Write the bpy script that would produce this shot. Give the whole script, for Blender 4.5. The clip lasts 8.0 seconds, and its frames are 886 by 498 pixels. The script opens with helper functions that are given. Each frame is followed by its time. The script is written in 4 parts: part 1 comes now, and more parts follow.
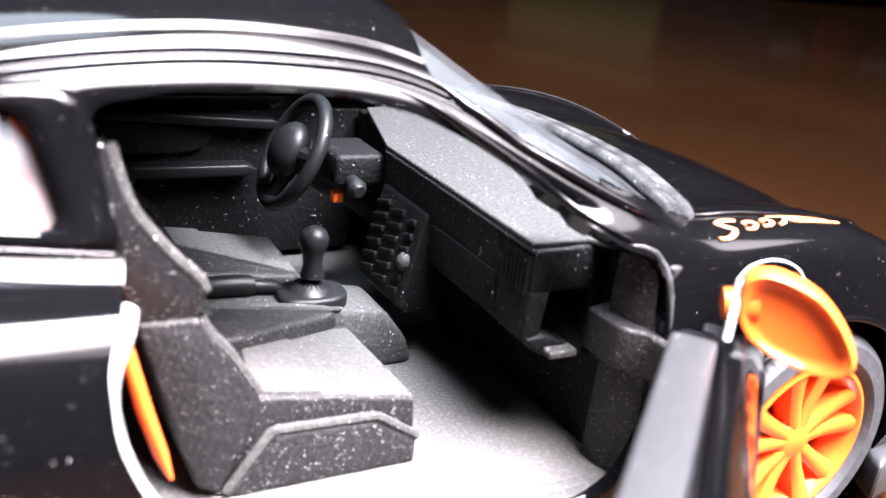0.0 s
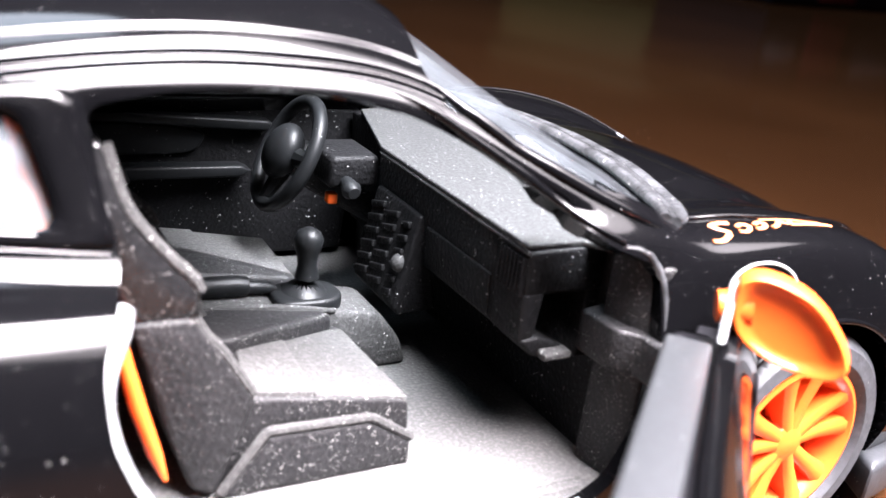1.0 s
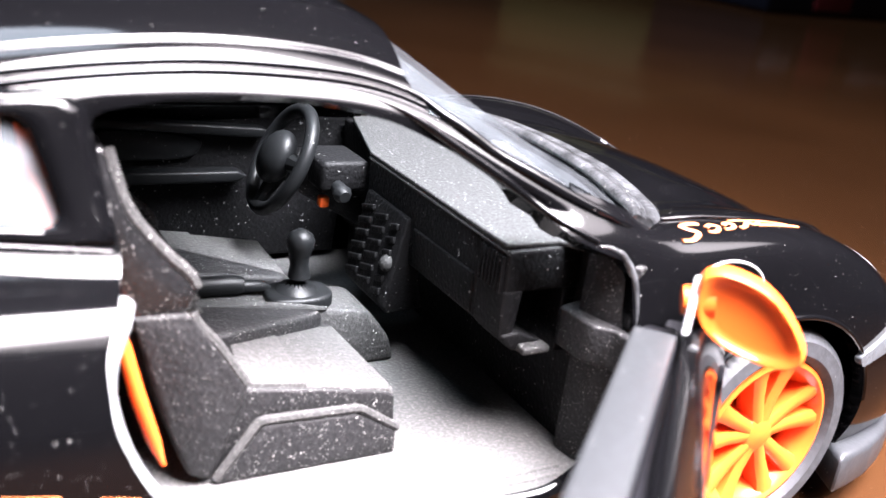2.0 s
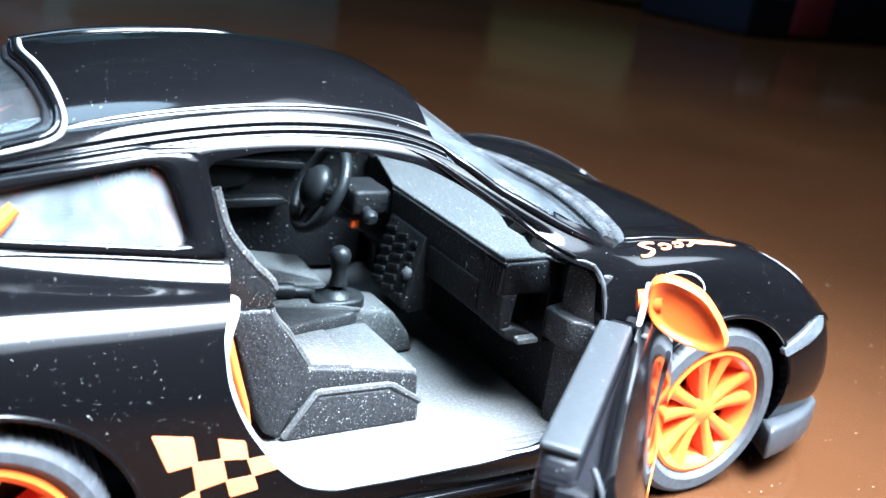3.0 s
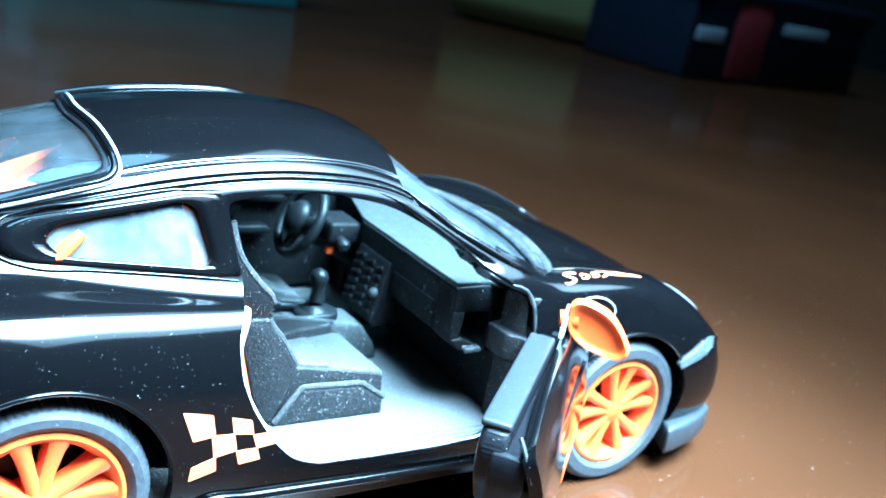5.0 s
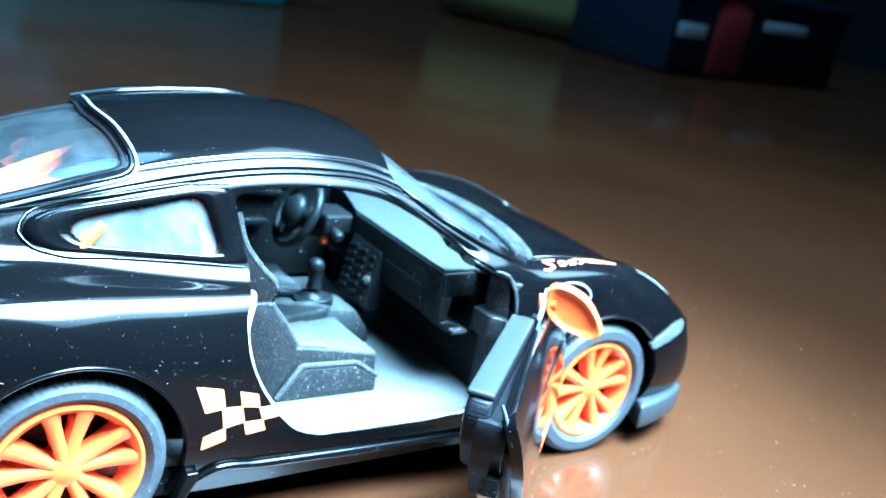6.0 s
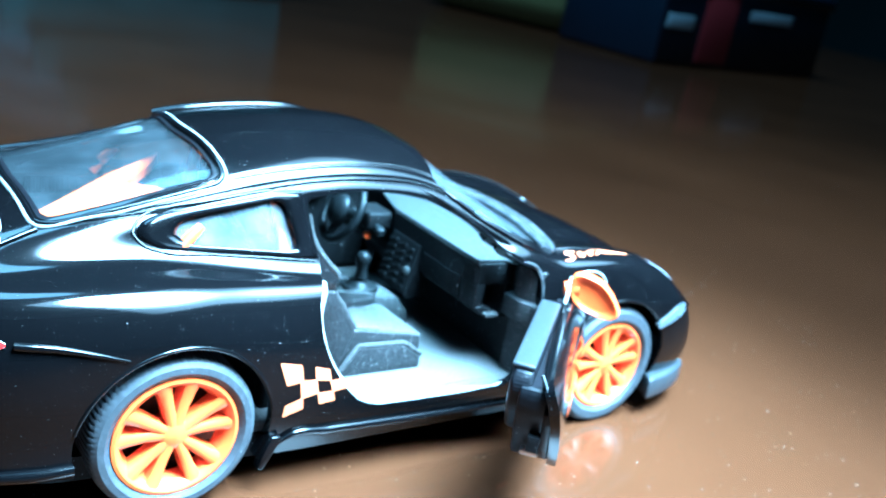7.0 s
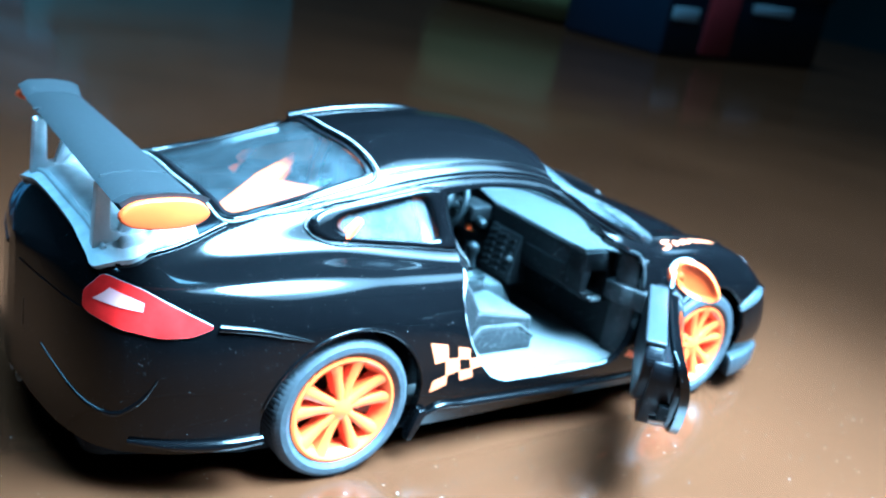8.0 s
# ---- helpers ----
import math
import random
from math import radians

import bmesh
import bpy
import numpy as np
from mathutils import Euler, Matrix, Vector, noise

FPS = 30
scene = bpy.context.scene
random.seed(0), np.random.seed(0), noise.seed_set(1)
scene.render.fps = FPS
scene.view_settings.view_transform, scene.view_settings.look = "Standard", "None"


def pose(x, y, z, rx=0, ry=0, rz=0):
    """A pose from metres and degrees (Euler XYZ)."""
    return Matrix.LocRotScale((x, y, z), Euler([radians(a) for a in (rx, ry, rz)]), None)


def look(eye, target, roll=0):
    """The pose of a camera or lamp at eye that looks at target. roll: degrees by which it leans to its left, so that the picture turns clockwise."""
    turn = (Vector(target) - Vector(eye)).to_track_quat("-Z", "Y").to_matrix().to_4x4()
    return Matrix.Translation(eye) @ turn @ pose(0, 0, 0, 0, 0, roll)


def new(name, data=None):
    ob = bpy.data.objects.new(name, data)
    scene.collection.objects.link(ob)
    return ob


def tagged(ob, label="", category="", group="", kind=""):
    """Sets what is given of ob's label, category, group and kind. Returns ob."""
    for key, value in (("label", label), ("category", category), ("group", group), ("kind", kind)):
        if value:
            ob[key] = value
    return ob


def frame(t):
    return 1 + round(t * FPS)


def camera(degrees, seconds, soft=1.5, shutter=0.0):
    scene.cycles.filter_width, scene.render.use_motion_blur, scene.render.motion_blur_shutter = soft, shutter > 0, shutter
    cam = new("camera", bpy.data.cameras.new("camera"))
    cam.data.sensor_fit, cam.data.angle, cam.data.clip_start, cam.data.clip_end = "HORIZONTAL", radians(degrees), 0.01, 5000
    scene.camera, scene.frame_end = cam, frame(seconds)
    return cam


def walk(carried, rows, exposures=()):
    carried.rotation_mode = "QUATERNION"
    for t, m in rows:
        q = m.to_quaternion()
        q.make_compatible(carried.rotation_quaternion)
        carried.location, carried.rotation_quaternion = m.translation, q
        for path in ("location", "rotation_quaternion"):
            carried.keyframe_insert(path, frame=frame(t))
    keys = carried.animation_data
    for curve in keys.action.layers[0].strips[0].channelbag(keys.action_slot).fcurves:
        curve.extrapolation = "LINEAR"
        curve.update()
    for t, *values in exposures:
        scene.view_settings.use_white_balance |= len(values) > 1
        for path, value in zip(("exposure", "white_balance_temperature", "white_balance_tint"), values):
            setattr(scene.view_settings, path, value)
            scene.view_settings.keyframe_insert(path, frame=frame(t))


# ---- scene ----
# Camera: seconds, place in millimetres, turn in degrees.
MM = 0.001
cam = camera(49.40, 8.0)
ROWS = [
    (0.0, -23.92, -62.75, 44.84, 68.98, -7.01, -28.61),
    (0.5, -24.33, -62.98, 45.03, 69.15, -7.29, -28.80),
    (1.0, -24.16, -62.70, 44.84, 69.13, -7.38, -29.02),
    (1.5, -24.02, -62.62, 44.84, 69.08, -7.42, -28.99),
    (2.8, -32.92, -77.80, 50.04, 70.84, -7.25, -29.43),
    (3.0, -36.56, -80.66, 51.95, 70.56, -7.71, -29.73),
    (3.5, -44.27, -92.53, 58.06, 70.04, -8.49, -29.78),
    (4.0, -45.63, -92.29, 57.00, 71.07, -9.10, -31.10),
    (4.5, -47.26, -93.42, 57.44, 72.09, -9.89, -32.03),
    (6.0, -53.89, -102.33, 60.41, 72.23, -10.30, -33.40),
    (6.5, -59.60, -107.32, 60.97, 71.96, -10.30, -34.03),
    (7.0, -68.56, -110.99, 65.22, 71.56, -10.07, -34.29),
    (7.5, -78.58, -110.44, 63.76, 71.35, -9.96, -34.88),
    (8.0, -90.02, -109.49, 65.68, 71.15, -9.95, -35.20),
]
walk(cam, [(t, pose(x * MM, y * MM, z * MM, rx, ry, rz)) for t, x, y, z, rx, ry, rz in ROWS],
     [(0.0, -0.12, 6150, 21), (2.7, -0.12, 6150, 21), (3.1, 0.02, 4700, -3), (4.2, 0.1, 3950, -15), (8.0, 0.24, 3520, -20)])
cam.data.dof.use_dof = True
cam.data.dof.focus_distance = 0.083
cam.data.dof.aperture_fstop = 52.0

# World, lamps
world = bpy.data.worlds.new("world")
scene.world = world
world.use_nodes = True
world.node_tree.nodes["Background"].inputs["Color"].default_value = (0.55, 0.75, 1.0, 1)
world.node_tree.nodes["Background"].inputs["Strength"].default_value = 0.02


def area_lamp(name, eye, target, sx, sy, watts, colour, spread, shape="ELLIPSE"):
    data = bpy.data.lights.new(name, "AREA")
    data.spread = radians(spread)
    data.shape, data.size, data.size_y, data.energy, data.color = shape, sx, sy, watts, colour
    ob = new(name, data)
    ob.matrix_world = look(eye, target)
    return ob


area_lamp("desk_lamp_light", (0.036, -0.078, 0.172), (0.007, -0.032, 0.01), 0.14, 0.13, 1.4, (1.0, 0.95, 0.9), 54)
area_lamp("overhead_lamp_light", (0.175, -0.165, 0.44), (0.0, -0.02, 0.03), 0.47, 0.35, 2.25, (1.0, 0.95, 0.9), 68, "RECTANGLE")
# Added fill for the far table and background; no such lamp is known.
area_lamp("room_fill_light", (-0.25, 0.3, 1.68), (-0.25, 0.4, 0.0), 1.0, 0.7, 22.0, (0.82, 0.95, 1.0), 150)


# ---- materials ----
def material(name, colour, rough=0.5, metal=0.0, coat=0.0, grain=0.0, grain_scale=2000.0, dust=0.0, dust_scale=600.0, 
             bump=0.0, bump_scale=3000.0, mottle=0.0, mottle_scale=90.0, transmission=0.0, alpha=1.0, spec=0.5, ior=1.5, coat_rough=0.07, coat_ior=1.5):
    m = bpy.data.materials.new(name)
    m.use_nodes = True
    nt = m.node_tree
    b = nt.nodes["Principled BSDF"]
    b.inputs["Roughness"].default_value = rough
    b.inputs["Metallic"].default_value = metal
    b.inputs["Coat Weight"].default_value = coat
    b.inputs["Coat Roughness"].default_value = coat_rough
    b.inputs["Coat IOR"].default_value = coat_ior
    b.inputs["Transmission Weight"].default_value = transmission
    b.inputs["IOR"].default_value = ior
    b.inputs["Alpha"].default_value = alpha
    b.inputs["Specular IOR Level"].default_value = spec
    b.inputs["Base Color"].default_value = (*colour, 1)
    coord = nt.nodes.new("ShaderNodeTexCoord")
    last = None

    def noise_tex(scale, detail):
        n = nt.nodes.new("ShaderNodeTexNoise")
        n.inputs["Scale"].default_value, n.inputs["Detail"].default_value = scale, detail
        nt.links.new(coord.outputs["Object"], n.inputs["Vector"])
        return n.outputs["Fac"]

    def mix(fac, a, bcol):
        x = nt.nodes.new("ShaderNodeMix")
        x.data_type = "RGBA"
        nt.links.new(fac, x.inputs["Factor"])
        if isinstance(a, tuple):
            x.inputs["A"].default_value = (*a, 1)
        else:
            nt.links.new(a, x.inputs["A"])
        x.inputs["B"].default_value = (*bcol, 1)
        return x.outputs["Result"]

    def ramp(fac, lo, hi, top=1.0):
        r = nt.nodes.new("ShaderNodeMapRange")
        nt.links.new(fac, r.inputs["Value"])
        r.inputs["From Min"].default_value, r.inputs["From Max"].default_value = lo, hi
        r.inputs["To Max"].default_value = top
        return r.outputs["Result"]

    col = colour
    if mottle:
        col = mix(ramp(noise_tex(mottle_scale, 5), 0.35, 0.7), col, tuple(c * (1 - mottle) for c in colour))
    if grain:
        col = mix(ramp(noise_tex(grain_scale, 2), 0.45, 0.75), col, tuple(min(1, c * (1 + grain)) for c in colour))
    if dust:
        speck = ramp(noise_tex(dust_scale, 2), 0.82 - 0.1 * dust, 0.88 - 0.1 * dust)
        gate = ramp(noise_tex(dust_scale * 0.13, 3), 0.36, 0.6)
        both = nt.nodes.new("ShaderNodeMath")
        both.operation = "MULTIPLY"
        nt.links.new(speck, both.inputs[0])
        nt.links.new(gate, both.inputs[1])
        col = mix(both.outputs[0], col, (0.36, 0.36, 0.35))
        rr = nt.nodes.new("ShaderNodeMath")
        rr.operation = "MULTIPLY_ADD"
        nt.links.new(both.outputs[0], rr.inputs[0])
        rr.inputs[1].default_value, rr.inputs[2].default_value = 0.6, rough
        nt.links.new(rr.outputs[0], b.inputs["Roughness"])
    if not isinstance(col, tuple):
        nt.links.new(col, b.inputs["Base Color"])
    if bump:
        bp = nt.nodes.new("ShaderNodeBump")
        bp.inputs["Strength"].default_value, bp.inputs["Distance"].default_value = bump, 0.0002
        nt.links.new(noise_tex(bump_scale, 3), bp.inputs["Height"])
        nt.links.new(bp.outputs["Normal"], b.inputs["Normal"])
    return m


PAINT = material("black_gloss_paint", (0.0016, 0.0016, 0.0019), 0.3, coat=1.0, dust=0.99, dust_scale=6200, spec=0.01, coat_ior=1.36, coat_rough=0.08)
PLASTIC = material("grey_grained_plastic", (0.055, 0.055, 0.0545), 0.55, spec=0.25, grain=0.9, grain_scale=3500, dust=1.35, dust_scale=5200, bump=0.5, bump_scale=3500)
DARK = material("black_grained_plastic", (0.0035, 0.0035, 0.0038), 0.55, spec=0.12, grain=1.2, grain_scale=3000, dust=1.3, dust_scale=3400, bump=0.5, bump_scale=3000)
# Dark base holds the shade of the seat sides; hinge parts share it.
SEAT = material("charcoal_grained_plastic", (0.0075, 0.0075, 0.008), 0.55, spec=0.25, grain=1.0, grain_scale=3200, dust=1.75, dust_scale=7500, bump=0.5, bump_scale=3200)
HEADREST = material("charcoal_glossy_plastic", (0.0075, 0.0075, 0.008), 0.2, spec=0.6, grain=1.0, grain_scale=3200, dust=1.6, dust_scale=7500, bump=0.06, bump_scale=2500)
SATIN = material("black_satin_plastic", (0.006, 0.0065, 0.007), 0.42, spec=0.18, grain=0.3, dust=1.0, dust_scale=3000, bump=0.05, bump_scale=2500)
ORANGE = material("orange_plastic", (0.82, 0.12, 0.014), 0.32, mottle=0.12, mottle_scale=300, bump=0.05, bump_scale=1500)
# Orange for the sill print and the painted wheel reflection on the door.
ORANGE_MARK = material("orange_mark", (0.80, 0.14, 0.02), 0.3, mottle=0.1, mottle_scale=800)
PALE_PRINT = material("pale_orange_print", (0.62, 0.18, 0.065), 0.3, mottle=0.1, mottle_scale=800)
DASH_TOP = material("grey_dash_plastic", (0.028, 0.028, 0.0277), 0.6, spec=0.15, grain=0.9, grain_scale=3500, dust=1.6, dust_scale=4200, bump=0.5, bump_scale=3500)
WING = material("dark_satin_wing_plastic", (0.018, 0.02, 0.022), 0.42, spec=0.3, grain=0.3, dust=1.0, dust_scale=4000, bump=0.05, bump_scale=2500)
# Paler copy of the seat plastic: light on the cushion top is painted in.
LIT_INSERT = material("lit_insert_plastic", (0.042, 0.042, 0.0415), 0.58, spec=0.2, grain=0.9, grain_scale=3500, dust=1.5, dust_scale=6000, bump=0.5, bump_scale=3500)
RUBBER = material("black_tyre_rubber", (0.03, 0.032, 0.036), 0.62, grain=0.5, grain_scale=1500, dust=1.0, dust_scale=2500, bump=0.3, bump_scale=1800)


def pane_material(name, haze):
    """A thin clear plastic sheet: see-through, a faint haze of dust, and a gloss that grows at grazing angles."""
    m = bpy.data.materials.new(name)
    m.use_nodes = True
    nt = m.node_tree
    nt.nodes.remove(nt.nodes["Principled BSDF"])
    out = nt.nodes["Material Output"]
    clear, dull, gloss = nt.nodes.new("ShaderNodeBsdfTransparent"), nt.nodes.new("ShaderNodeBsdfDiffuse"), nt.nodes.new("ShaderNodeBsdfGlossy")
    clear.inputs["Color"].default_value = (0.92, 0.96, 0.97, 1)
    dull.inputs["Color"].default_value = (0.45, 0.49, 0.53, 1)
    gloss.inputs["Roughness"].default_value = 0.09
    coord, tex, rng = nt.nodes.new("ShaderNodeTexCoord"), nt.nodes.new("ShaderNodeTexNoise"), nt.nodes.new("ShaderNodeMapRange")
    tex.inputs["Scale"].default_value, tex.inputs["Detail"].default_value = 420, 8
    rng.inputs["From Min"].default_value, rng.inputs["From Max"].default_value = 0.3, 0.75
    rng.inputs["To Min"].default_value, rng.inputs["To Max"].default_value = haze * 0.5, haze * 1.6
    nt.links.new(coord.outputs["Object"], tex.inputs["Vector"])
    nt.links.new(tex.outputs["Fac"], rng.inputs["Value"])
    m1, m2, lw = nt.nodes.new("ShaderNodeMixShader"), nt.nodes.new("ShaderNodeMixShader"), nt.nodes.new("ShaderNodeLayerWeight")
    lw.inputs["Blend"].default_value = 0.5
    sheen, power = nt.nodes.new("ShaderNodeMapRange"), nt.nodes.new("ShaderNodeMath")
    sheen.inputs["To Min"].default_value, sheen.inputs["To Max"].default_value = 0.01, 0.28
    power.operation = "POWER"
    power.inputs[1].default_value = 2.5
    nt.links.new(lw.outputs["Facing"], power.inputs[0])
    nt.links.new(power.outputs[0], sheen.inputs["Value"])
    nt.links.new(rng.outputs["Result"], m1.inputs["Fac"])
    nt.links.new(clear.outputs[0], m1.inputs[1])
    nt.links.new(dull.outputs[0], m1.inputs[2])
    nt.links.new(sheen.outputs["Result"], m2.inputs["Fac"])
    nt.links.new(m1.outputs[0], m2.inputs[1])
    nt.links.new(gloss.outputs[0], m2.inputs[2])
    nt.links.new(m2.outputs[0], out.inputs["Surface"])
    return m


# Near white puts in the light that these parts get below the wing.
LIT_PALE = material("lit_white_plastic", (0.82, 0.83, 0.84), 0.3, mottle=0.25, mottle_scale=400, bump=0.2, bump_scale=1500)
# Pale grey for edges; on window lip and jamb it holds their reflections.
PALE_EDGE = material("pale_edge_grey", (0.3, 0.31, 0.32), 0.3, mottle=0.5, mottle_scale=700, bump=0.2, bump_scale=1500)
GLASS = pane_material("clear_plastic_pane", 0.033)
DUSTY = pane_material("dusty_plastic_pane", 0.02)
MILKY = pane_material("milky_plastic_pane", 0.11)
DARK_PANE = material("dark_opaque_pane", (0.004, 0.0045, 0.005), 0.2, spec=0.3, dust=0.8, dust_scale=2500)
BLACK = material("matt_black_plastic", (0.004, 0.004, 0.005), 0.4, grain=0.5, dust=1.0, dust_scale=3000, spec=0.12)
LEDGE = material("grey_satin_plastic", (0.018, 0.0195, 0.021), 0.42, spec=0.22, grain=0.3, bump=0.05, bump_scale=2500, dust=1.0, dust_scale=3000)
RED = material("red_lamp_plastic", (0.62, 0.012, 0.012), 0.15, coat=0.6, mottle=0.3, mottle_scale=500)
CLEAR_PINK = material("pale_lamp_plastic", (0.72, 0.40, 0.38), 0.18, coat=0.5)
CHROME = material("dull_silver_plastic", (0.55, 0.56, 0.58), 0.3, metal=0.8)
NOSE = material("dark_grey_lip_plastic", (0.025, 0.027, 0.03), 0.36, grain=0.4, dust=0.9, dust_scale=2500, bump=0.1, bump_scale=2500)
# Mottled grey: painted reflections of the scuttle trim, and the scuffed wing edge.
BRIGHT_TRIM = material("bright_mottled_trim", (0.06, 0.063, 0.067), 0.3, coat=1.0, mottle=0.85, mottle_scale=380, bump=1.0, bump_scale=1300, dust=1.4, dust_scale=2500)
MARKER = material("pale_marker_plastic", (0.09, 0.1, 0.11), 0.25, coat=0.8, mottle=0.5, mottle_scale=500, bump=0.2, bump_scale=900)
HEADLAMP = material("headlamp_plastic", (0.35, 0.37, 0.40), 0.12, coat=1.0)
TABLE = material("brown_varnished_tabletop", (0.0425, 0.0172, 0.0067), 0.17, spec=0.3, coat=0.15, mottle=0.25, mottle_scale=14, dust=1.0, dust_scale=1500, bump=0.03, bump_scale=260)
WALL = material("dark_wall_paint", (0.026, 0.038, 0.04), 0.8, mottle=0.2, mottle_scale=3)
FLOOR = material("dark_floor", (0.04, 0.04, 0.042), 0.5, mottle=0.3, mottle_scale=5)


# ---- mesh helpers (all in millimetres) ----
def finish(name, bm, mat, parent=None, label="", smooth=True, angle=40):
    me = bpy.data.meshes.new(name)
    bmesh.ops.recalc_face_normals(bm, faces=bm.faces)
    for e in bm.edges:
        e.smooth = not (len(e.link_faces) == 2 and e.calc_face_angle(0) > radians(angle))
    for f in bm.faces:
        f.smooth = smooth
    bmesh.ops.scale(bm, vec=(MM, MM, MM), verts=bm.verts)
    bm.to_mesh(me)
    bm.free()
    me.materials.append(mat)
    ob = new(name, me)
    if parent is not None:
        ob.parent = parent
    if label:
        tagged(ob, label)
    return ob


part = finish


def add_box(bm, x0, x1, y0, y1, z0, z1, bevel=0.0, m=None):
    vs = [bm.verts.new((x, y, z)) for x in (x0, x1) for y in (y0, y1) for z in (z0, z1)]
    fs = [bm.faces.new([vs[i] for i in q]) for q in ((0, 1, 3, 2), (4, 6, 7, 5), (0, 4, 5, 1), (2, 3, 7, 6), (0, 2, 6, 4), (1, 5, 7, 3))]
    if m is not None:
        bmesh.ops.transform(bm, matrix=m, verts=vs)
    if bevel:
        edges = list({e for f in fs for e in f.edges})
        bmesh.ops.bevel(bm, geom=edges, offset=bevel, segments=3, profile=0.5, affect="EDGES")


def add_prism(bm, poly, a0, a1, axis="y", bevel=0.0, ends=None):
    """A polygon in the two other axes, drawn out along axis from a0 to a1; ends may scale or shift the second outline."""
    def at(p, a):
        return {"y": (p[0], a, p[1]), "x": (a, p[0], p[1]), "z": (p[0], p[1], a)}[axis]
    p2 = ends or poly
    v0 = [bm.verts.new(at(p, a0)) for p in poly]
    v1 = [bm.verts.new(at(p, a1)) for p in p2]
    n = len(poly)
    fs = [bm.faces.new(v0), bm.faces.new(v1[::-1])]
    fs += [bm.faces.new((v0[i], v1[i], v1[(i + 1) % n], v0[(i + 1) % n])) for i in range(n)]
    if bevel:
        bmesh.ops.recalc_face_normals(bm, faces=fs)
        edges = list({e for f in fs for e in f.edges})
        bmesh.ops.bevel(bm, geom=edges, offset=bevel, segments=3, profile=0.5, affect="EDGES")


def add_tube(bm, pts, r, seg=10, closed=False, flat=1.0):
    pts = [Vector(p) for p in pts]
    n = len(pts)
    rings = []
    for i, p in enumerate(pts):
        a = pts[(i - 1) % n] if closed or i else p
        b = pts[(i + 1) % n] if closed or i < n - 1 else p
        d = (b - a).normalized()
        side = d.cross(Vector((0, 0, 1)))
        if side.length < 1e-3:
            side = d.cross(Vector((1, 0, 0)))
        side.normalize()
        up = side.cross(d)
        rr = r[i] if isinstance(r, (list, tuple)) else r
        rings.append([bm.verts.new(p + side * rr * math.cos(k * 2 * math.pi / seg) + up * rr * flat * math.sin(k * 2 * math.pi / seg)) for k in range(seg)])
    for i in range(n if closed else n - 1):
        r0, r1 = rings[i], rings[(i + 1) % n]
        for k in range(seg):
            bm.faces.new((r0[k], r0[(k + 1) % seg], r1[(k + 1) % seg], r1[k]))
    if not closed:
        bm.faces.new(rings[0][::-1])
        bm.faces.new(rings[-1])


def add_lathe(bm, profile, cx, cy, cz, seg=64, modulate=None):
    """Profile of (y, radius) spun about an axle along y."""
    rings = []
    for j, (y, r) in enumerate(profile):
        ring = []
        for k in range(seg):
            rr = r + (modulate(j, k) if modulate else 0)
            a = 2 * math.pi * k / seg
            ring.append(bm.verts.new((cx + rr * math.cos(a), cy + y, cz + rr * math.sin(a))))
        rings.append(ring)
    for j in range(len(rings) - 1):
        for k in range(seg):
            bm.faces.new((rings[j][k], rings[j][(k + 1) % seg], rings[j + 1][(k + 1) % seg], rings[j + 1][k]))
    return rings


def smooth_poly(pts, n=6):
    """A closed outline rounded by a spline."""
    out = []
    m = len(pts)
    for i in range(m):
        p0, p1, p2, p3 = (np.array(pts[(i + k - 1) % m], float) for k in range(4))
        for k in range(n):
            t = k / n
            out.append(tuple(0.5 * (2 * p1 + (p2 - p0) * t + (2 * p0 - 5 * p1 + 4 * p2 - p3) * t * t + (3 * p1 - p0 - 3 * p2 + p3) * t ** 3)))
    return out


def round_poly(pts, r, n=4):
    """A closed outline with its corners rounded by radius-like cut r."""
    out = []
    m = len(pts)
    for i in range(m):
        a, b, c = (np.array(pts[(i + k) % m], float) for k in (-1, 0, 1))
        ra = min(r, np.linalg.norm(a - b) * 0.45)
        rc = min(r, np.linalg.norm(c - b) * 0.45)
        p, q = b + (a - b) / np.linalg.norm(a - b) * ra, b + (c - b) / np.linalg.norm(c - b) * rc
        for k in range(n + 1):
            t = k / n
            out.append(tuple((1 - t) ** 2 * p + 2 * t * (1 - t) * b + t * t * q))
    return out


